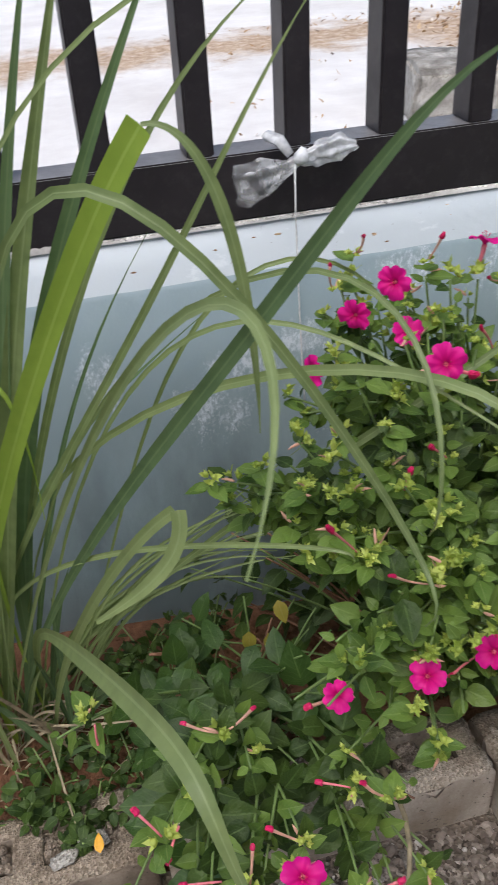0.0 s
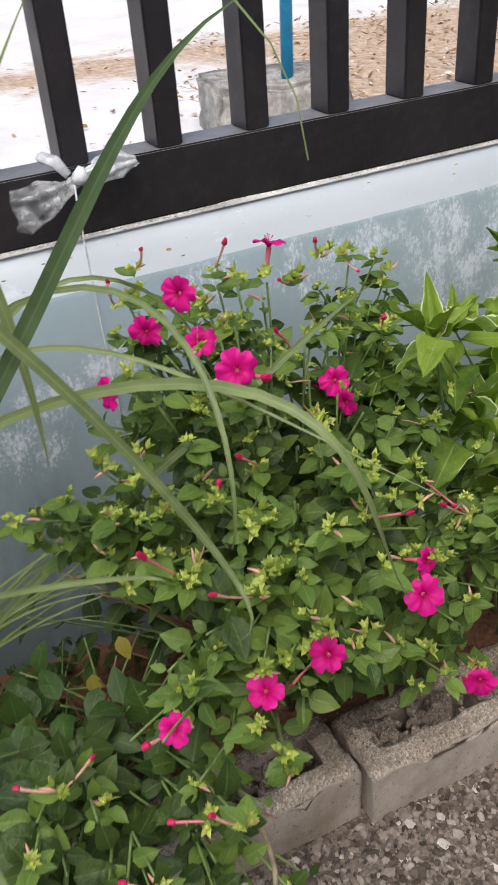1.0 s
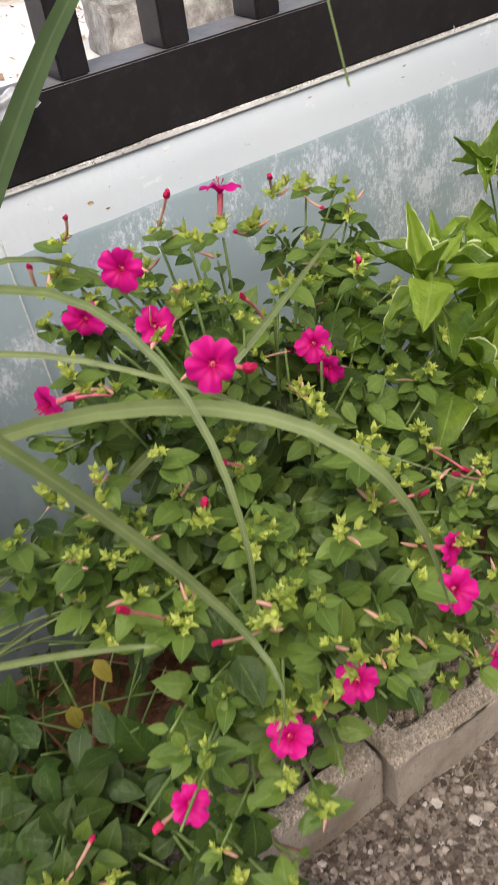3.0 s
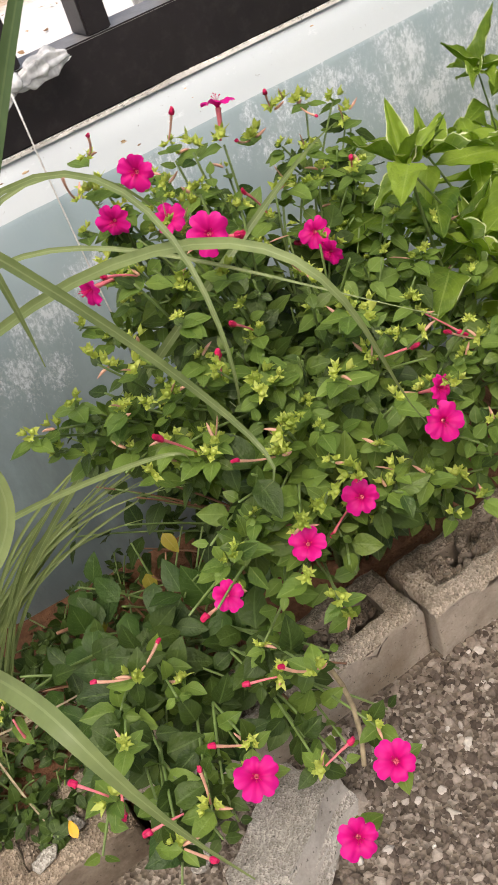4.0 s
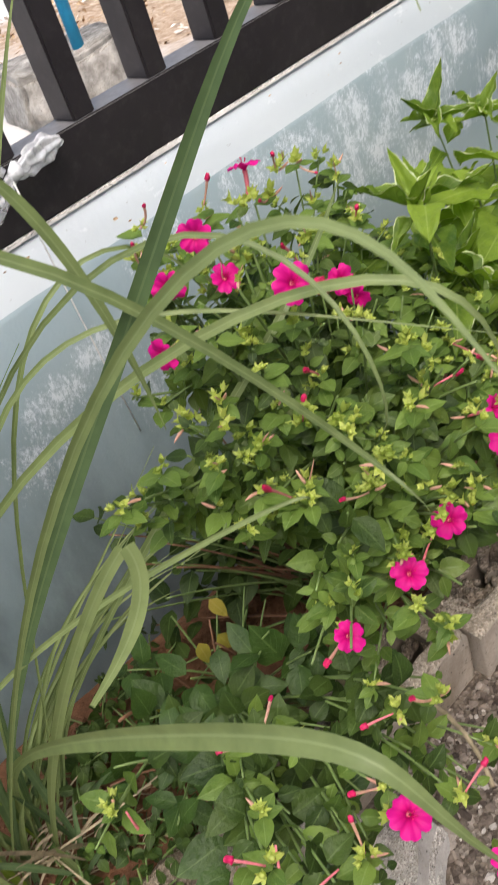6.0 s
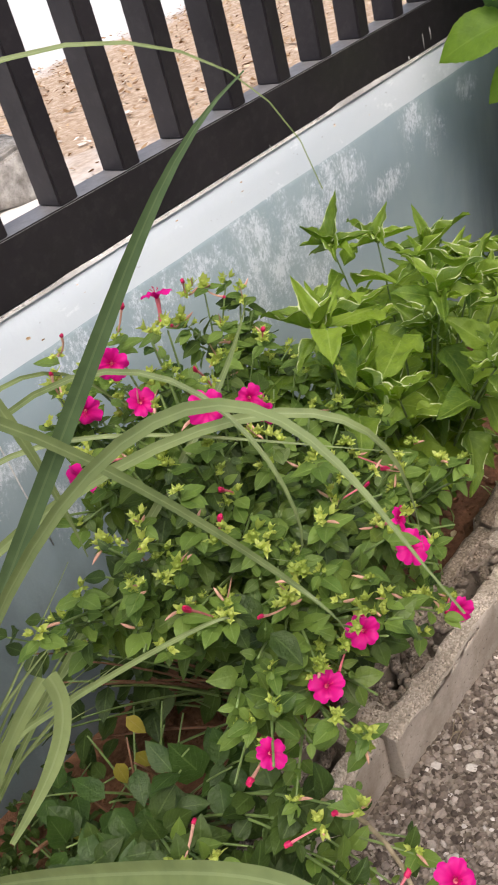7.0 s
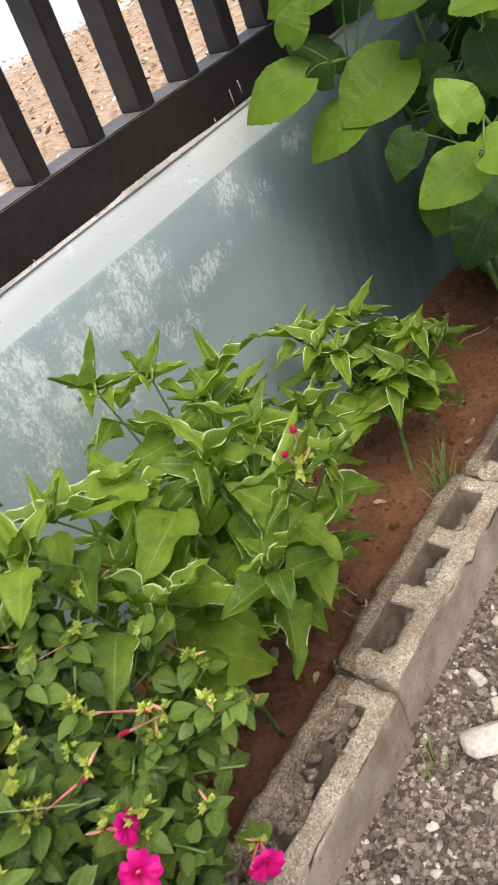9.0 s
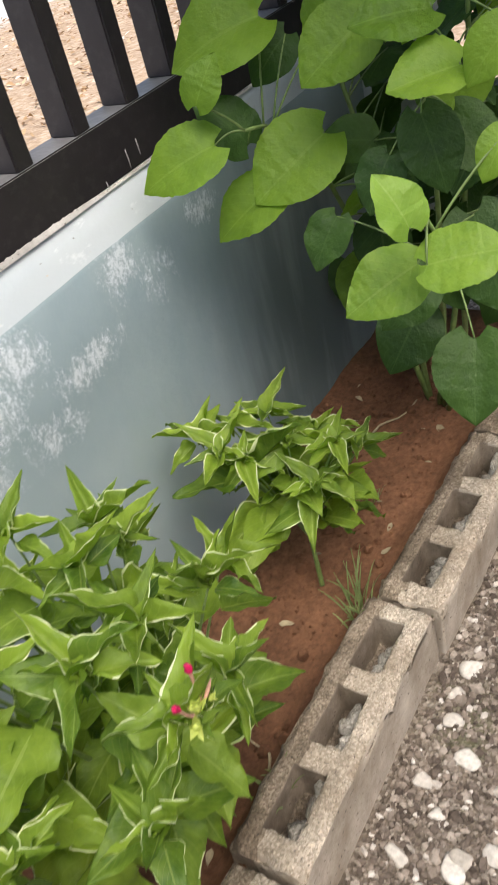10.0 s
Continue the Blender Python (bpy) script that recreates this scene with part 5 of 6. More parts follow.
def seedling(name, base, label, tips, size, seed, nodes, buds=(), bare=0.45, wide=()):
    b = Plant(name, base, label, "plant", seed, (LEAF_YOUNG, LEAF_CURL, LEAF_STAR), M["young_leaf"])
    fork = Vector(base) + Vector((0.0, 0.0, 0.11 if bare > 0.6 else 0.0))
    if bare > 0.6:
        b.stem([base, Vector(base) + Vector((0.006, 0.004, 0.06)), fork], 0.0042, 0.0034, M["stem"])
    for k, p in enumerate(tips):
        first = k == 0 and bare < 0.6
        b.shoot(p, size * b.rng.uniform(0.85, 1.1), nodes + (4 if first else 0), 0.5 if first else bare - (0.35 if bare > 0.6 else 0), fork, 0.35, 0.0034, out=1.15, top_small=0.6, stalk_part=0.24, flat=0.1)
        for q in range(5):
            a = q * 1.26 + b.rng.uniform(-0.3, 0.3)
            b.spots.append((Vector(p), Vector((math.cos(a) * 0.8, math.sin(a) * 0.8, b.rng.uniform(-0.1, 1.0) if bare < 0.6 else b.rng.uniform(-0.35, 0.5))), Vector((-math.cos(a), -math.sin(a), 0.6)), size * b.rng.uniform(0.55, 0.95), 2))
    for k in range(len(b.spots)):
        if b.spots[k][4] == 0 and b.rng.random() < 0.50:
            b.spots[k] = b.spots[k][:4] + (1,)
    for p, go, big in wide:
        b.stem([fork, Vector(p).lerp(fork, 0.35) + Vector((0, 0, 0.03)), p], 0.003, 0.0016, M["stem"])
        piece("leaf", b.rng.choice(LEAF_YOUNG), b.local(orient(p, go, (-0.25, -0.45, 1.0), big)), b.ob)
    for p, go in buds:
        piece("closed_flower", TUBE_SHUT[0], b.local(orient(p, go)), b.ob, "magenta flower bud on a red tube")
        b.head(Vector(p) - Vector((0, 0, 0.004)))
    b.finish(420, joined=False)


WIDE = (((0.965, 0.700, 0.520), (-0.80, -0.25, 0.10), 0.095), ((0.860, 0.725, 0.560), (-0.45, -0.60, -0.10), 0.070), ((1.035, 0.670, 0.430), (0.45, -0.45, -0.30), 0.090), ((1.120, 0.670, 0.385), (0.85, -0.25, -0.15), 0.085), ((0.965, 0.735, 0.560), (-0.75, 0.10, 0.25), 0.080))


def young_plants():
    seedling("young_flower_plant", (1.13, 0.80, 0.065), "young light green four o'clock plant with curled leaf edges", ((1.048, 0.847, 0.600), (0.999, 0.657, 0.570), (0.990, 0.555, 0.575), (1.060, 0.570, 0.530), (0.940, 0.560, 0.520), (1.200, 0.800, 0.480), (1.160, 0.660, 0.500), (0.800, 0.690, 0.628), (0.865, 0.735, 0.600), (1.090, 0.800, 0.590), (1.150, 0.760, 0.560), (1.060, 0.650, 0.560), (0.950, 0.755, 0.560), (1.100, 0.740, 0.560), (1.250, 0.840, 0.420), (1.120, 0.880, 0.460), (1.000, 0.780, 0.500), (1.040, 0.700, 0.500), (0.940, 0.800, 0.470), (1.180, 0.740, 0.420), (0.900, 0.720, 0.500), (0.885, 0.660, 0.490), (1.290, 0.760, 0.370)), 0.078, 41, 4, buds=(((0.996, 0.537, 0.600), (0.1, 0.1, 1)), ((0.985, 0.535, 0.598), (-0.5, -0.1, 0.8))), wide=WIDE)
    seedling("small_flower_plant", (1.53, 0.80, 0.065), "small green seedling plant with curled leaves in bare soil", ((1.552, 0.905, 0.345), (1.475, 0.870, 0.365), (1.500, 0.925, 0.360), (1.585, 0.860, 0.350), (1.545, 0.735, 0.350), (1.530, 0.800, 0.350), (1.490, 0.850, 0.340), (1.610, 0.800, 0.310), (1.500, 0.750, 0.310), (1.600, 0.730, 0.300), (1.550, 0.840, 0.300), (1.570, 0.780, 0.250)), 0.082, 43, 3, bare=0.72)
    # two wide low leaves on bare stalks
    b = Plant("broad_leaf_sprout", (0.99, 0.74, 0.07), "pair of broad green leaves on a bare stalk in the soil", "plant", 47, LEAF_HEART["g"], M["young_leaf"])
    b.stem([(0.99, 0.74, 0.07), (0.96, 0.71, 0.25), (0.893, 0.68, 0.4)], 0.003, 0.0018, M["stem"])
    b.stem([(0.97, 0.72, 0.16), (0.90, 0.73, 0.42), (0.83, 0.68, 0.498)], 0.0028, 0.0016, M["stem"])
    for p, go, s in (((0.893, 0.68, 0.4), (-0.51, -0.37, -0.77), 0.093), ((0.908, 0.68, 0.384), (0.52, -0.30, -0.72), 0.115), ((0.83, 0.68, 0.498), (-0.82, -0.56, -0.13), 0.071), ((0.781, 0.66, 0.644), (-0.77, -0.60, -0.22), 0.050), ((0.88, 0.787, 0.525), (-0.85, -0.19, 0.42), 0.125)):
        up = (0.0, -0.2, 1.0) if p[2] > 0.51 else (-0.3, -0.45, 0.85)
        piece("leaf", b.rng.choice(LEAF_YOUNG), b.local(orient(p, go, up, s)), b.ob)
    b.stem([(0.92, 0.74, 0.30), (0.84, 0.72, 0.50), (0.781, 0.66, 0.644)], 0.0026, 0.0014, M["stem"])
    b.stem([(0.98, 0.74, 0.12), (1.0, 0.80, 0.45), (0.88, 0.787, 0.525)], 0.0028, 0.0016, M["stem"])


def heart_leaf_shrub():
    b = Plant("heart_leaf_shrub", (2.02, 0.78, 0.06), "tall shrub with large heart-shaped bright green leaves beside the wall", "shrub", 51, LEAF_HEART["g"], M["heart_leaf"])
    stems = ([(2.02, 0.78, 0.06), (1.98, 0.72, 0.35), (1.80, 0.66, 0.62), (1.70, 0.62, 0.86)], [(2.03, 0.80, 0.06), (2.05, 0.84, 0.45), (1.98, 0.86, 0.75), (1.88, 0.90, 1.0)], [(2.01, 0.76, 0.06), (1.92, 0.66, 0.3), (1.72, 0.60, 0.5), (1.50, 0.555, 0.69)], [(2.04, 0.78, 0.06), (2.1, 0.7, 0.5), (2.0, 0.66, 0.8), (1.86, 0.62, 1.02)], [(2.03, 0.80, 0.06), (2.02, 0.90, 0.45), (1.86, 0.86, 0.70), (1.66, 0.84, 0.73)], [(2.02, 0.77, 0.06), (1.90, 0.70, 0.34), (1.78, 0.66, 0.52), (1.60, 0.60, 0.60)])
    for s in stems:
        b.stem(s, 0.006, 0.0022, M["stem"], "stem")
    knots = [bez(s, t) for s in stems for t in span(0.3, 1, 16)]
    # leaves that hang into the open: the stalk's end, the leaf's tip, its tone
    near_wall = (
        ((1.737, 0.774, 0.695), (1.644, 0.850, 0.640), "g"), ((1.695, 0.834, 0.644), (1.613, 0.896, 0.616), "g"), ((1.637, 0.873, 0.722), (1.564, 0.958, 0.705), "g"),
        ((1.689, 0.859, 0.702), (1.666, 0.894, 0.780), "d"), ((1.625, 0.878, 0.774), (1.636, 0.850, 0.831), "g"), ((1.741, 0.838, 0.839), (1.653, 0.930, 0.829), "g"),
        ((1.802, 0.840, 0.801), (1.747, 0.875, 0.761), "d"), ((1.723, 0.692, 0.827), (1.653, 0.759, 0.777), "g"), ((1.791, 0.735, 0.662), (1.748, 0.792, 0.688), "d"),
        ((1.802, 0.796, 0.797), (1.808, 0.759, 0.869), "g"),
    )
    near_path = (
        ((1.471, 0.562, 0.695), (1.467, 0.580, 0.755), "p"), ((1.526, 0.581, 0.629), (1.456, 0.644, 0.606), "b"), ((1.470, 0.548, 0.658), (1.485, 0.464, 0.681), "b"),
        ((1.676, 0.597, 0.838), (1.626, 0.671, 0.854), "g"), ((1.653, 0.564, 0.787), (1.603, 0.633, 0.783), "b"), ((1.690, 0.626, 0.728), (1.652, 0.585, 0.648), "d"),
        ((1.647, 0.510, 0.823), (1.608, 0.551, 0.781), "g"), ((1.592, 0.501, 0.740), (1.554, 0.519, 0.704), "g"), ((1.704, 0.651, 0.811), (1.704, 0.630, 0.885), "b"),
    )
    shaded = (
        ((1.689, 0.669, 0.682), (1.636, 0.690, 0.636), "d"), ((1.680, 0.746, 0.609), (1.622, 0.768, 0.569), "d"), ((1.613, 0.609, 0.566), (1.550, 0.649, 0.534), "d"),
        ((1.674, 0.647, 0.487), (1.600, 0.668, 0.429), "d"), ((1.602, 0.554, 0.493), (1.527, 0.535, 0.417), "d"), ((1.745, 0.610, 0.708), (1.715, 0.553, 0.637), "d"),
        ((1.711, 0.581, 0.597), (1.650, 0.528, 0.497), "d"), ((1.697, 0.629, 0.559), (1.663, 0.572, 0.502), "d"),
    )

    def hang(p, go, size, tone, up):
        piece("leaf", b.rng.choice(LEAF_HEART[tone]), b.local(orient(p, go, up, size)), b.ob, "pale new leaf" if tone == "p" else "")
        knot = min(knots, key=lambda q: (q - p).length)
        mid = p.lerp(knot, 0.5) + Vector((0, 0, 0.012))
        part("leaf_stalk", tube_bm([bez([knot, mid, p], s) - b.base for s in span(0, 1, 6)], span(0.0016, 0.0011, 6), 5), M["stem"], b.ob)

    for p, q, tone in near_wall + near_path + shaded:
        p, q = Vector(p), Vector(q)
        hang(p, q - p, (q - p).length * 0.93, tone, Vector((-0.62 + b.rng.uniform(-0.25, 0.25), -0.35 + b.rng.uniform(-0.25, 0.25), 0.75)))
    rows = []
    for k in range(48):
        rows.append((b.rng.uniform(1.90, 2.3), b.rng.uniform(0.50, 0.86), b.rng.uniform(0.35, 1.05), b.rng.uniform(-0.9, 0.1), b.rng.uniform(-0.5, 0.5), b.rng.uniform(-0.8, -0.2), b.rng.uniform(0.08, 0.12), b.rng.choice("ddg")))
    # unseen leaves above and beside the shrub, added to shade the wall's end
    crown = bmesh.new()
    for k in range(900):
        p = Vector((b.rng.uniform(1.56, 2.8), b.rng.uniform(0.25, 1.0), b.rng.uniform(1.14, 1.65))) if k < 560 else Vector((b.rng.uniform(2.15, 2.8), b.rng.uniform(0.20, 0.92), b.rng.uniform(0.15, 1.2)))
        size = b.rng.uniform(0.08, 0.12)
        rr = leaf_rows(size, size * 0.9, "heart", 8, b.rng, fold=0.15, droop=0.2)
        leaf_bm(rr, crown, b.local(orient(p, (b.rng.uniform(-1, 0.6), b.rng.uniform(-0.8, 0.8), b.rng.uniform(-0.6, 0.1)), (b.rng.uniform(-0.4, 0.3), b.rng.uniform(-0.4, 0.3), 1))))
    tagged(part("crown", crown, M["heart_leaf_shade"], b.ob, "unseen leaves added round the shrub to shade the wall's end"), kind="stuff")
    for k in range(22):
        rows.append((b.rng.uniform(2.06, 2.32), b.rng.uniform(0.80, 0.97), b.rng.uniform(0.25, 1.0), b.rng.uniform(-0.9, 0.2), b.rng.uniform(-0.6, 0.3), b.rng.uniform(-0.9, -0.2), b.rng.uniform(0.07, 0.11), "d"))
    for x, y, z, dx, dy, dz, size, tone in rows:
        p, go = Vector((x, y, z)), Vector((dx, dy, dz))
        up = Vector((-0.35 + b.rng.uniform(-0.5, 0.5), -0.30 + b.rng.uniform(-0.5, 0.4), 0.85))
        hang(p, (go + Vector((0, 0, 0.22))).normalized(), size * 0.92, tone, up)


# ---- the tall grass ----
def blade_bm(ctrl, width, end=1.0, base=Vector(), rng=None, fold=0.35, cut=False, steps=26, twist=0.0):
    """A strap leaf along a curve: narrow at its foot, widest at the middle, pointed at its end unless cut."""
    bm = bmesh.new()
    uv = bm.loops.layers.uv.verify()
    rows = []
    for k in range(steps + 1):
        s = k / steps * end
        p = bez(ctrl, s)
        d = (bez(ctrl, min(end, s + 0.01)) - bez(ctrl, max(0, s - 0.01))).normalized()
        side = d.cross(Vector((-0.15, -0.75, 0.65)))
        side = side.normalized() if side.length > 0.2 else (rows and last) or Vector((1, 0, 0))
        if rows and side.dot(last) < 0:
            side = -side
        last = side if not rows else (side * 0.5 + last * 0.5).normalized()
        side = Matrix.Rotation(twist * k / steps, 3, d) @ last
        up = side.cross(d).normalized()
        v = k / steps
        w = width / 2 * (0.35 + 0.65 * min(1, v / 0.4)) * (1.0 if cut else (1 - max(0, (v - 0.45) / 0.55) ** 2.0))
        w = max(w, 0.0004)
        rows.append([(bm.verts.new(p - base + side * c * w + up * abs(c) * w * fold), ((c + 1) / 2, v)) for c in (-1, -0.5, 0, 0.5, 1)])
    for a, b in zip(rows, rows[1:]):
        for k in range(4):
            q = (a[k], a[k + 1], b[k + 1], b[k])
            f = bm.faces.new([v for v, _ in q])
            for loop, (_, t) in zip(f.loops, q):
                loop[uv].uv = t
    return bm


def tall_grass():
    base = Vector((0.13, 0.87, 0.10))
    g = thing("lemongrass_clump", base, "large lemongrass clump with long arching green blades by the wall", "grass")
    rng = random.Random(61)

    def blade(ctrl, width, mat="blade", end=1.0, cut=False, twist=0.0, label="", foot=True):
        c = [Vector(p) for p in ctrl]
        if foot:
            c[0] = c[0] + Vector((rng.uniform(-0.035, 0.035), rng.uniform(-0.03, 0.03), -0.02))
        part("blade", blade_bm(c, width, end, base, rng, rng.uniform(0.2, 0.45), cut, twist=twist), M[mat], g, label)

    blade([(0.130, 0.870, 0.100), (0.125, 0.904, 0.532), (0.306, 0.759, 0.711), (0.523, 0.550, 0.781), (0.560, 0.409, 0.828), (0.495, 0.387, 0.761), (0.609, 0.463, 0.561)], 0.0082)
    blade([(0.122, 0.880, 0.116), (0.263, 0.532, 0.816), (0.345, 0.280, 1.081), (0.351, 0.331, 0.868), (0.279, 0.198, 0.902)], 0.0056, end=0.93)
    blade([(0.130, 0.870, 0.100), (0.198, 0.808, 0.754), (0.477, 0.658, 0.934), (0.593, 0.538, 0.852), (0.437, 0.444, 0.735), (0.449, 0.354, 0.657), (0.503, 0.590, 0.627)], 0.0046, end=0.92)
    blade([(0.130, 0.870, 0.100), (0.202, 0.674, 0.854), (0.249, 0.585, 1.127), (0.325, 0.544, 0.953), (0.488, 0.514, 0.611), (0.581, 0.515, 0.480), (0.386, 0.363, 0.720)], 0.0086, end=0.93)
    blade([(0.130, 0.870, 0.100), (0.178, 0.816, 0.431), (0.205, 0.581, 0.580), (0.278, 0.362, 0.661), (0.316, 0.304, 0.728), (0.262, 0.334, 0.718), (0.323, 0.274, 0.567)], 0.0155)
    blade([(0.131, 0.867, 0.105), (0.226, 0.773, 0.624), (0.522, 0.419, 0.863), (0.369, 0.503, 1.009), (0.563, 0.354, 0.993)], 0.0125, "blade_dark", end=0.84)
    blade([(0.130, 0.870, 0.100), (0.214, 0.794, 0.506), (0.311, 0.782, 0.726), (0.410, 0.791, 0.764), (0.492, 0.732, 0.714), (0.560, 0.596, 0.673), (0.660, 0.496, 0.616)], 0.0052)
    blade([(0.134, 0.869, 0.103), (0.387, 0.835, 0.614), (0.309, 0.710, 0.947), (0.681, 0.739, 0.774), (0.616, 0.840, 0.422)], 0.0048)
    blade([(0.130, 0.870, 0.100), (0.087, 0.874, 0.353), (0.168, 0.803, 0.483), (0.324, 0.678, 0.541), (0.430, 0.546, 0.603), (0.442, 0.490, 0.657), (0.449, 0.539, 0.588)], 0.0055)
    blade([(0.129, 0.871, 0.101), (0.150, 0.797, 0.781), (0.171, 0.560, 1.125), (0.587, 0.424, 1.079), (0.489, 0.403, 0.869)], 0.0036, end=0.94)
    blade([(0.128, 0.870, 0.102), (0.084, 0.836, 0.365), (0.191, 0.732, 0.567), (0.262, 0.672, 0.792), (0.339, 0.628, 0.907)], 0.0205, "blade_bright", cut=True, label="broad yellow-green blade, folded at its top")
    blade([(0.339, 0.628, 0.907), (0.385, 0.615, 0.915), (0.400, 0.600, 0.790), (0.395, 0.590, 0.690)], 0.0088, "blade", foot=False)
    blade([(0.131, 0.870, 0.099), (0.152, 0.838, 0.292), (0.184, 0.794, 0.579), (0.252, 0.737, 0.807), (0.323, 0.680, 1.042)], 0.0200)
    blade([(0.131, 0.870, 0.099), (0.149, 0.839, 0.291), (0.186, 0.797, 0.579), (0.232, 0.742, 0.808), (0.302, 0.685, 1.038)], 0.0160, "blade_dark")
    blade([(0.132, 0.870, 0.099), (0.187, 0.848, 0.293), (0.178, 0.807, 0.610), (0.284, 0.765, 0.801), (0.388, 0.707, 1.026)], 0.0190, "blade_dark")
    blade([(0.129, 0.870, 0.100), (0.154, 0.843, 0.389), (0.263, 0.766, 0.730), (0.335, 0.706, 0.901), (0.434, 0.649, 0.982)], 0.0085)
    blade([(0.121, 0.874, 0.106), (0.086, 0.869, 0.429), (0.325, 0.711, 0.636), (0.361, 0.662, 0.845), (0.457, 0.631, 0.979)], 0.0078)
    blade([(0.130, 0.870, 0.101), (0.136, 0.887, 0.262), (0.156, 0.903, 0.436), (0.249, 0.875, 0.538), (0.425, 0.851, 0.674)], 0.0065, "blade_dark")
    blade([(0.130, 0.870, 0.101), (0.157, 0.878, 0.247), (0.223, 0.875, 0.392), (0.216, 0.870, 0.536), (0.364, 0.849, 0.756)], 0.0075, "blade_dark")
    for c in (((0.129, 0.872, 0.102), (0.168, 0.917, 0.188), (0.266, 0.940, 0.242), (0.381, 0.925, 0.306), (0.519, 0.915, 0.375)), ((0.133, 0.869, 0.100), (0.230, 0.876, 0.150), (0.269, 0.938, 0.248), (0.314, 0.907, 0.314), (0.465, 0.818, 0.448)), ((0.130, 0.871, 0.102), (0.183, 0.908, 0.179), (0.279, 0.933, 0.255), (0.384, 0.921, 0.304), (0.513, 0.877, 0.284))):
        for k in range(6):
            off = [Vector((0, 0, 0))] + [Vector((rng.uniform(-0.03, 0.03), rng.uniform(-0.03, 0.015), rng.uniform(-0.04, 0.045))) * q for q in (0.4, 0.7, 1, 1.4)]
            blade([Vector(p) + o for p, o in zip(c, off)], 0.0050, "blade")
    blade([(0.130, 0.870, 0.101), (0.190, 0.765, 0.310), (0.240, 0.690, 0.460), (0.285, 0.620, 0.590), (0.325, 0.585, 0.640)], 0.0100, "blade", cut=True, label="broad blade folded over near its top")
    blade([(0.252, 0.600, 0.530), (0.304, 0.576, 0.578), (0.330, 0.574, 0.606), (0.327, 0.582, 0.642)], 0.0120, "blade", cut=True, foot=False)
    blade([(0.130, 0.870, 0.101), (0.135, 0.814, 0.420), (0.174, 0.758, 0.782), (0.231, 0.747, 0.750), (0.222, 0.739, 0.537)], 0.0065, "blade_bright")
    blade([(0.130, 0.870, 0.100), (0.380, 0.800, 0.500), (0.540, 0.620, 0.620), (0.600, 0.620, 0.720), (0.783, 0.764, 0.665)], 0.0085)
    # the rest of the clump: upright blades, and dry ones at the foot
    for k in range(64):
        a, r = rng.uniform(0, 6.28), rng.uniform(0, 0.085)
        f = Vector((0.055 + r * math.cos(a) * 1.3, 0.875 + r * math.sin(a), 0.085))
        lean = Vector((rng.uniform(-0.42, 0.05), rng.uniform(-0.20, 0.05), 0))
        h = rng.uniform(0.35, 0.98)
        blade([f, f + Vector((lean.x * 0.1, lean.y * 0.1, h * 0.4)), f + Vector((lean.x * 0.5, lean.y * 0.5, h * 0.8)), f + Vector((lean.x * 1.1, lean.y, h * rng.uniform(0.75, 1.05)))], rng.uniform(0.007, 0.015), rng.choice(("blade", "blade", "blade_dark")), foot=False)
    # short shoots round the foot
    for k in range(22):
        f = Vector((0.15 + rng.uniform(-0.09, 0.07), 0.85 + rng.uniform(-0.05, 0.04), 0.09))
        h = rng.uniform(0.10, 0.30)
        e = f + Vector((rng.uniform(-0.10, 0.10), rng.uniform(-0.10, 0.04), h))
        blade([f, f.lerp(e, 0.5) + Vector((0, 0, h * 0.2)), e], rng.uniform(0.004, 0.009), rng.choice(("blade", "blade_dark", "straw")), foot=False)
    for k in range(26):
        a = rng.uniform(-2.9, 0.5)
        f = Vector((0.12 + rng.uniform(-0.06, 0.07), 0.86 + rng.uniform(-0.05, 0.04), 0.105))
        e = f + Vector((math.cos(a) * rng.uniform(0.06, 0.17), math.sin(a) * rng.uniform(0.03, 0.11), rng.uniform(0.0, 0.03)))
        e.z = max(soil_height(e.x, e.y) + 0.01, 0.10)
        blade([f, f.lerp(e, 0.4) + Vector((0, 0, rng.uniform(0.03, 0.12))), e], rng.uniform(0.0018, 0.004), "straw", foot=False)
    blade([(0.16, 0.83, 0.15), (0.17, 0.74, 0.155), (0.185, 0.665, 0.132)], 0.0030, "straw", foot=False, label="dry bent straw")
    blade([(0.10, 0.84, 0.16), (0.22, 0.76, 0.20), (0.33, 0.74, 0.215)], 0.0028, "straw", foot=False)


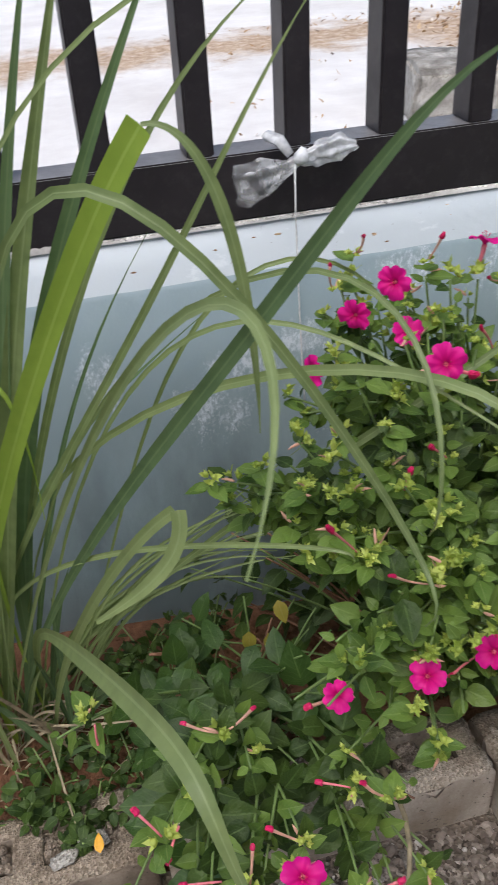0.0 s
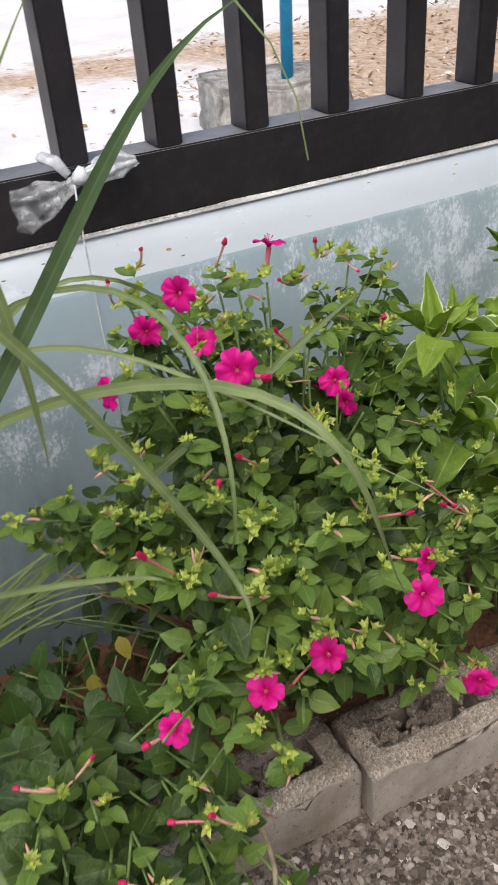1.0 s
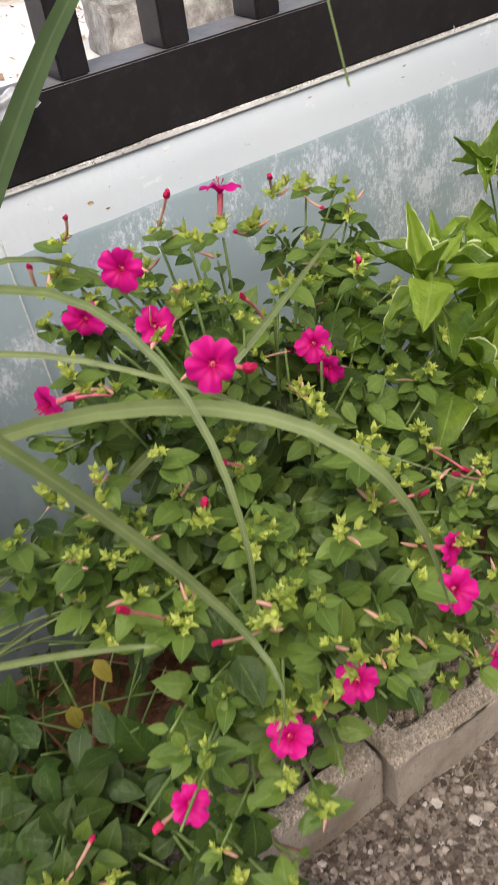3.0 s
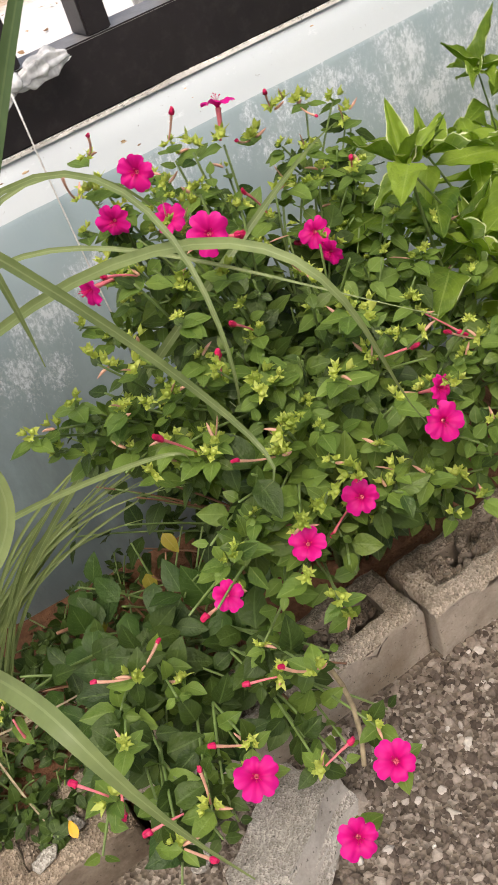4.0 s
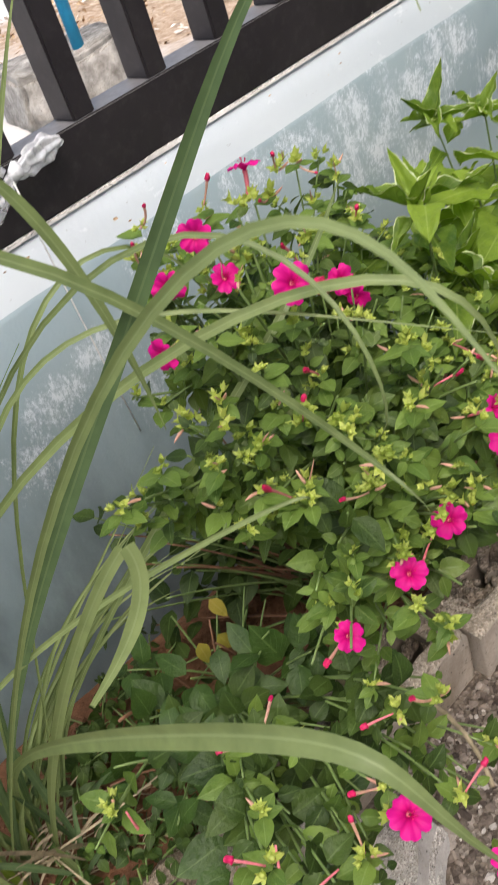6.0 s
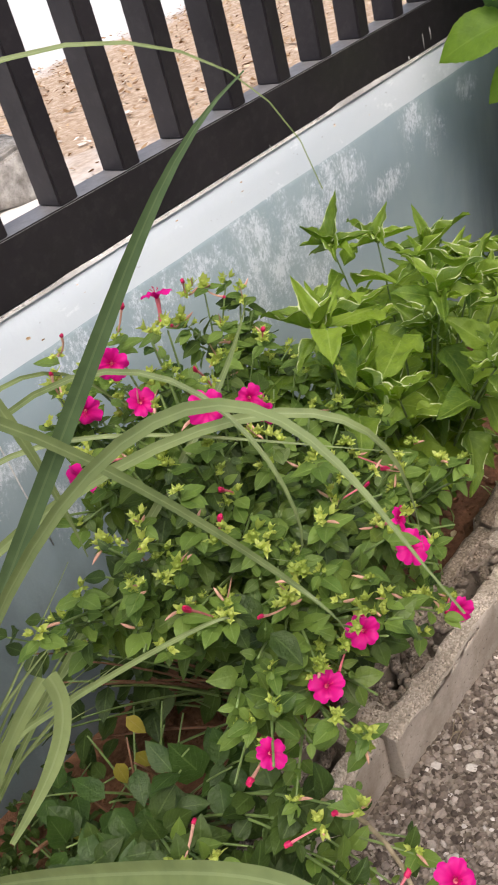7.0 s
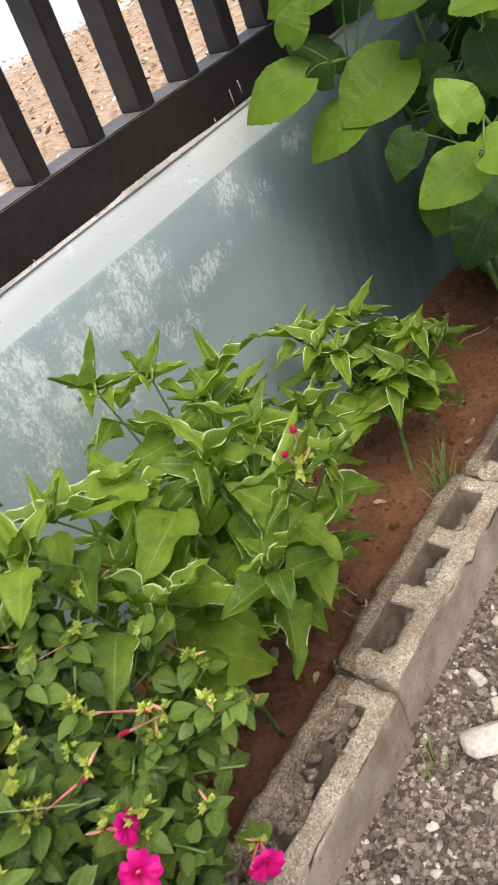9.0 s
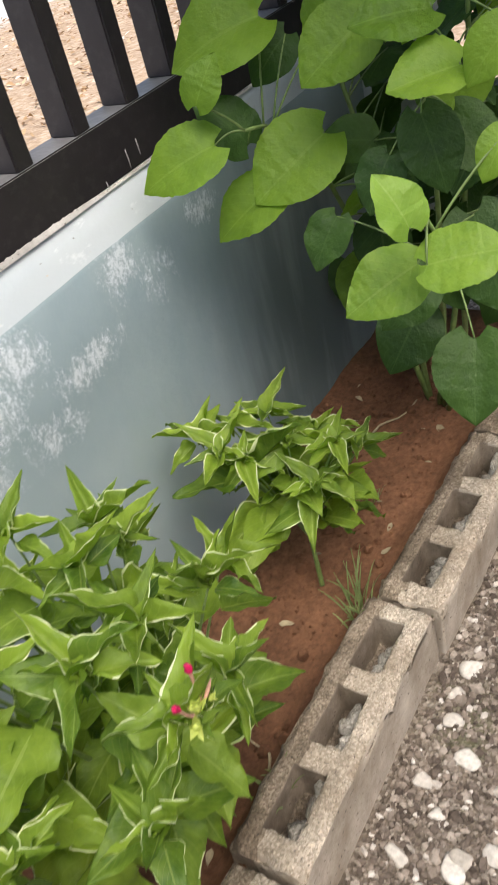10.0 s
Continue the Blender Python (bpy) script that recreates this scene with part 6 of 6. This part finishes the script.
# ---- small things ----
def plastic_bag():
    bag = thing("plastic_bag", (0.565, 1.0, 0.755), "crumpled clear plastic bag knotted round the fence rail", "bag")
    rng = random.Random(71)
    for name, axis, radii in (("bag_skirt", [(-0.075, 0.012, -0.020), (-0.05, 0.010, -0.026), (-0.02, 0.005, -0.008), (0.0, 0.004, 0.0)], (0.020, 0.020, 0.010, 0.005)), ("bag_lobe", [(0.0, 0.004, 0.0), (0.02, 0.006, 0.006), (0.045, 0.010, 0.008), (0.068, 0.012, 0.006)], (0.005, 0.012, 0.013, 0.005))):
        bm = bmesh.new()
        n, rings = 44, []
        for k in range(30):
            s = k / 29
            p = bez(axis, s)
            i = min(2, int(s * 3))
            r = radii[i] + (radii[i + 1] - radii[i]) * (s * 3 - i)
            ring = []
            for q in range(n):
                t = 2 * math.pi * q / n
                rr = r * (1 + 0.35 * noise.noise(Vector((math.cos(t) * 2.2, math.sin(t) * 2.2, s * 5 + len(name)))) + 0.16 * math.cos(7 * t + s * 3) + 0.35 * (0.35 - abs(noise.noise(Vector((math.cos(t) * 3, math.sin(t) * 3, s * 5))))))
                ring.append(bm.verts.new((p.x + 0.006 * noise.noise(Vector((t, s * 8, 1))), p.y + rr * 0.42 * math.cos(t), p.z + rr * math.sin(t))))
            rings.append(ring)
        for a, b in zip(rings, rings[1:]):
            for q in range(n):
                bm.faces.new((a[q], a[(q + 1) % n], b[(q + 1) % n], b[q]))
        part(name, bm, M["plastic_thin"] if name == "bag_skirt" else M["plastic"], bag)
    bm = bmesh.new()
    bmesh.ops.create_icosphere(bm, subdivisions=2, radius=0.009)
    wobble(bm, 0.004, 90, 2)
    for v in bm.verts:
        v.co += Vector((0.0, 0.004, 0.004))
    part("bag_knot", bm, M["plastic"], bag)
    bm = tube_bm([(-0.012, 0.006, 0.006), (-0.022, 0.012, 0.022), (-0.034, 0.020, 0.026), (-0.020, 0.03, 0.020)], (0.004, 0.007, 0.006, 0.003), 8)
    wobble(bm, 0.003, 110, 5)
    part("bag_tail", bm, M["plastic"], bag)
    st = part("hanging_string", tube_bm([(0.556, 1.000, 0.752), (0.556, 1.000, 0.69), (0.558, 1.001, 0.60), (0.561, 1.001, 0.50), (0.566, 1.001, 0.400)], 0.0010, 6), M["string"], None)
    tagged(st, "thin white string hanging from the knotted bag", "string")


def low_weeds():
    """Seedlings with small soft leaves between the grass and the blocks."""
    for name, base, reach, seed in (("weed_seedling", (0.26, 0.755, 0.085), 0.075, 91), ("weed_seedling", (0.20, 0.72, 0.085), 0.055, 92), ("weed_seedling", (0.31, 0.70, 0.085), 0.05, 93), ("weed_seedling", (0.33, 0.80, 0.09), 0.06, 94), ("weed_seedling", (0.185, 0.69, 0.10), 0.03, 95), ("weed_seedling", (0.23, 0.80, 0.09), 0.07, 96), ("weed_seedling", (0.16, 0.77, 0.095), 0.06, 97), ("weed_seedling", (0.29, 0.74, 0.085), 0.07, 98), ("weed_seedling", (0.12, 0.73, 0.10), 0.05, 99), ("weed_seedling", (0.38, 0.87, 0.09), 0.07, 100), ("weed_seedling", (0.30, 0.93, 0.11), 0.075, 101), ("weed_seedling", (0.40, 0.95, 0.09), 0.075, 102), ("weed_seedling", (0.24, 0.90, 0.12), 0.07, 103), ("weed_seedling", (0.33, 0.86, 0.10), 0.07, 104)):
        b = Plant(name, base, "small green weed seedling in the shaded soil", "weed", seed, (LEAF_DARKER, LEAF), [M["darker_mass"], M["bush_mass"]])
        for k in range(9):
            a = b.rng.uniform(0, 6.28)
            tip = Vector(base) + Vector((math.cos(a) * reach * b.rng.uniform(0.3, 1), math.sin(a) * reach * b.rng.uniform(0.3, 1), b.rng.uniform(0.02, 0.06)))
            b.shoot(tip, b.rng.uniform(0.014, 0.025), 3, 0.4, base, 0.5, 0.0014, tone=0, top_small=0.8)
        b.finish(300)


def small_litter():
    rng = random.Random(81)
    rr = leaf_rows(0.022, 0.011, "ovate", 6, rng, fold=0.35, droop=0.1)
    lf = part("fallen_leaf", leaf_bm(rr), M["orange_leaf"], None)
    lf.matrix_basis = orient((0.203, 0.645, 0.139), (0.05, 0.85, 0.35), (-0.1, -0.6, 0.8))
    tagged(lf, "small fallen orange leaf on a concrete block", "leaf")
    for x, y, s in ((0.198, 0.672, 0.017), (0.163, 0.656, 0.015), (0.27, 0.66, 0.009)):
        bm = chip_bm(s, rng)
        ob = part("stone", bm, M["footing"], None)
        ob.location = (x, y, 0.124 + s * 0.1)
        tagged(ob, "pale stone chip lying on a concrete block", "stone", "stones on the gravel")
    # seedlings and grass tufts in the soil and by the blocks
    for k, (x, y, z, n, h) in enumerate(((1.49, 0.72, 0.07, 26, 0.10), (1.47, 0.70, 0.07, 14, 0.07), (1.20, 0.70, 0.07, 12, 0.08), (1.05, 0.55, 0.012, 12, 0.06), (0.78, 0.585, 0.02, 4, 0.09), (1.72, 0.80, 0.065, 8, 0.06))):
        bm = bmesh.new()
        for q in range(n):
            a = rng.uniform(0, 6.28)
            f = Vector((rng.uniform(-0.02, 0.02), rng.uniform(-0.015, 0.015), -0.01))
            e = f + Vector((math.cos(a) * rng.uniform(0.2, 0.7) * h, math.sin(a) * rng.uniform(0.2, 0.5) * h, h * rng.uniform(0.5, 1)))
            b2 = blade_bm([f, f.lerp(e, 0.5) + Vector((0, 0, h * 0.25)), e], 0.0028, 1.0, Vector(), rng, 0.3, steps=6)
            me = bpy.data.meshes.new("tuft_blade")
            b2.to_mesh(me)
            b2.free()
            bm.from_mesh(me)
            bpy.data.meshes.remove(me)
        ob = part("grass_tuft", bm, M["blade"] if k != 4 else M["straw"], None)
        ob.location = (x, y, z)
        tagged(ob, "small tuft of thin weeds in the soil", "weeds", kind="stuff")
    for k in range(26):
        x, y = rng.uniform(0.95, 2.2), rng.uniform(0.72, 0.98)
        s = rng.uniform(0.012, 0.03)
        rr = leaf_rows(s, s * 0.45, "ovate", 4, rng, fold=rng.uniform(0.2, 0.6), droop=rng.uniform(-0.2, 0.4), cols=NARROW)
        ob = part("dry_leaf", leaf_bm(rr), M["straw"], None)
        ob.matrix_basis = Matrix.Translation((x, y, soil_height(x, y) + 0.004)) @ Euler((rng.uniform(-0.3, 0.3), rng.uniform(-0.3, 0.3), rng.uniform(0, 6.3))).to_matrix().to_4x4()
        tagged(ob, "dry brown leaf lying on the soil", "leaf", "dry leaves on the soil")
    for k in range(46):
        x, y = rng.uniform(0.05, 0.40), rng.uniform(0.72, 0.90)
        pts = [(q * 0.03, 0.002 * math.sin(q * 4 + k), 0.004 * q * (1 - q)) for q in span(-1, 1, 5)]
        ob = part("straw", tube_bm(pts, span(0.0013, 0.0006, 5), 4), M["straw"], None)
        ob.location, ob.rotation_euler, ob.scale = (x, y, soil_height(x, y) + 0.010), (rng.uniform(-0.2, 0.2), rng.uniform(-0.2, 0.2), rng.uniform(0, 6.3)), (rng.uniform(0.5, 1.6), 1, 1)
        tagged(ob, "dry pale grass straw lying on the soil", "straw", "straws on the soil")
    for k, (x, y, turn, length) in enumerate(((1.80, 0.90, 0.6, 0.16), (1.90, 0.86, -0.3, 0.12), (1.70, 0.93, 0.2, 0.10), (1.22, 0.73, 0.9, 0.06))):
        pts = [(s * length, 0.008 * math.sin(s * 5 + k), 0.003 * math.sin(s * 9)) for s in span(0, 1, 7)]
        ob = part("twig", tube_bm(pts, span(0.0024, 0.0012, 7), 6), M["straw"], None)
        ob.location, ob.rotation_euler = (x, y, soil_height(x, y) + 0.005), (0, 0, turn)
        tagged(ob, "thin dry brown twig lying on the soil", "twig")


flowering_bush()
sprawling_plant()
young_plants()
heart_leaf_shrub()
tall_grass()
plastic_bag()
low_weeds()
small_litter()
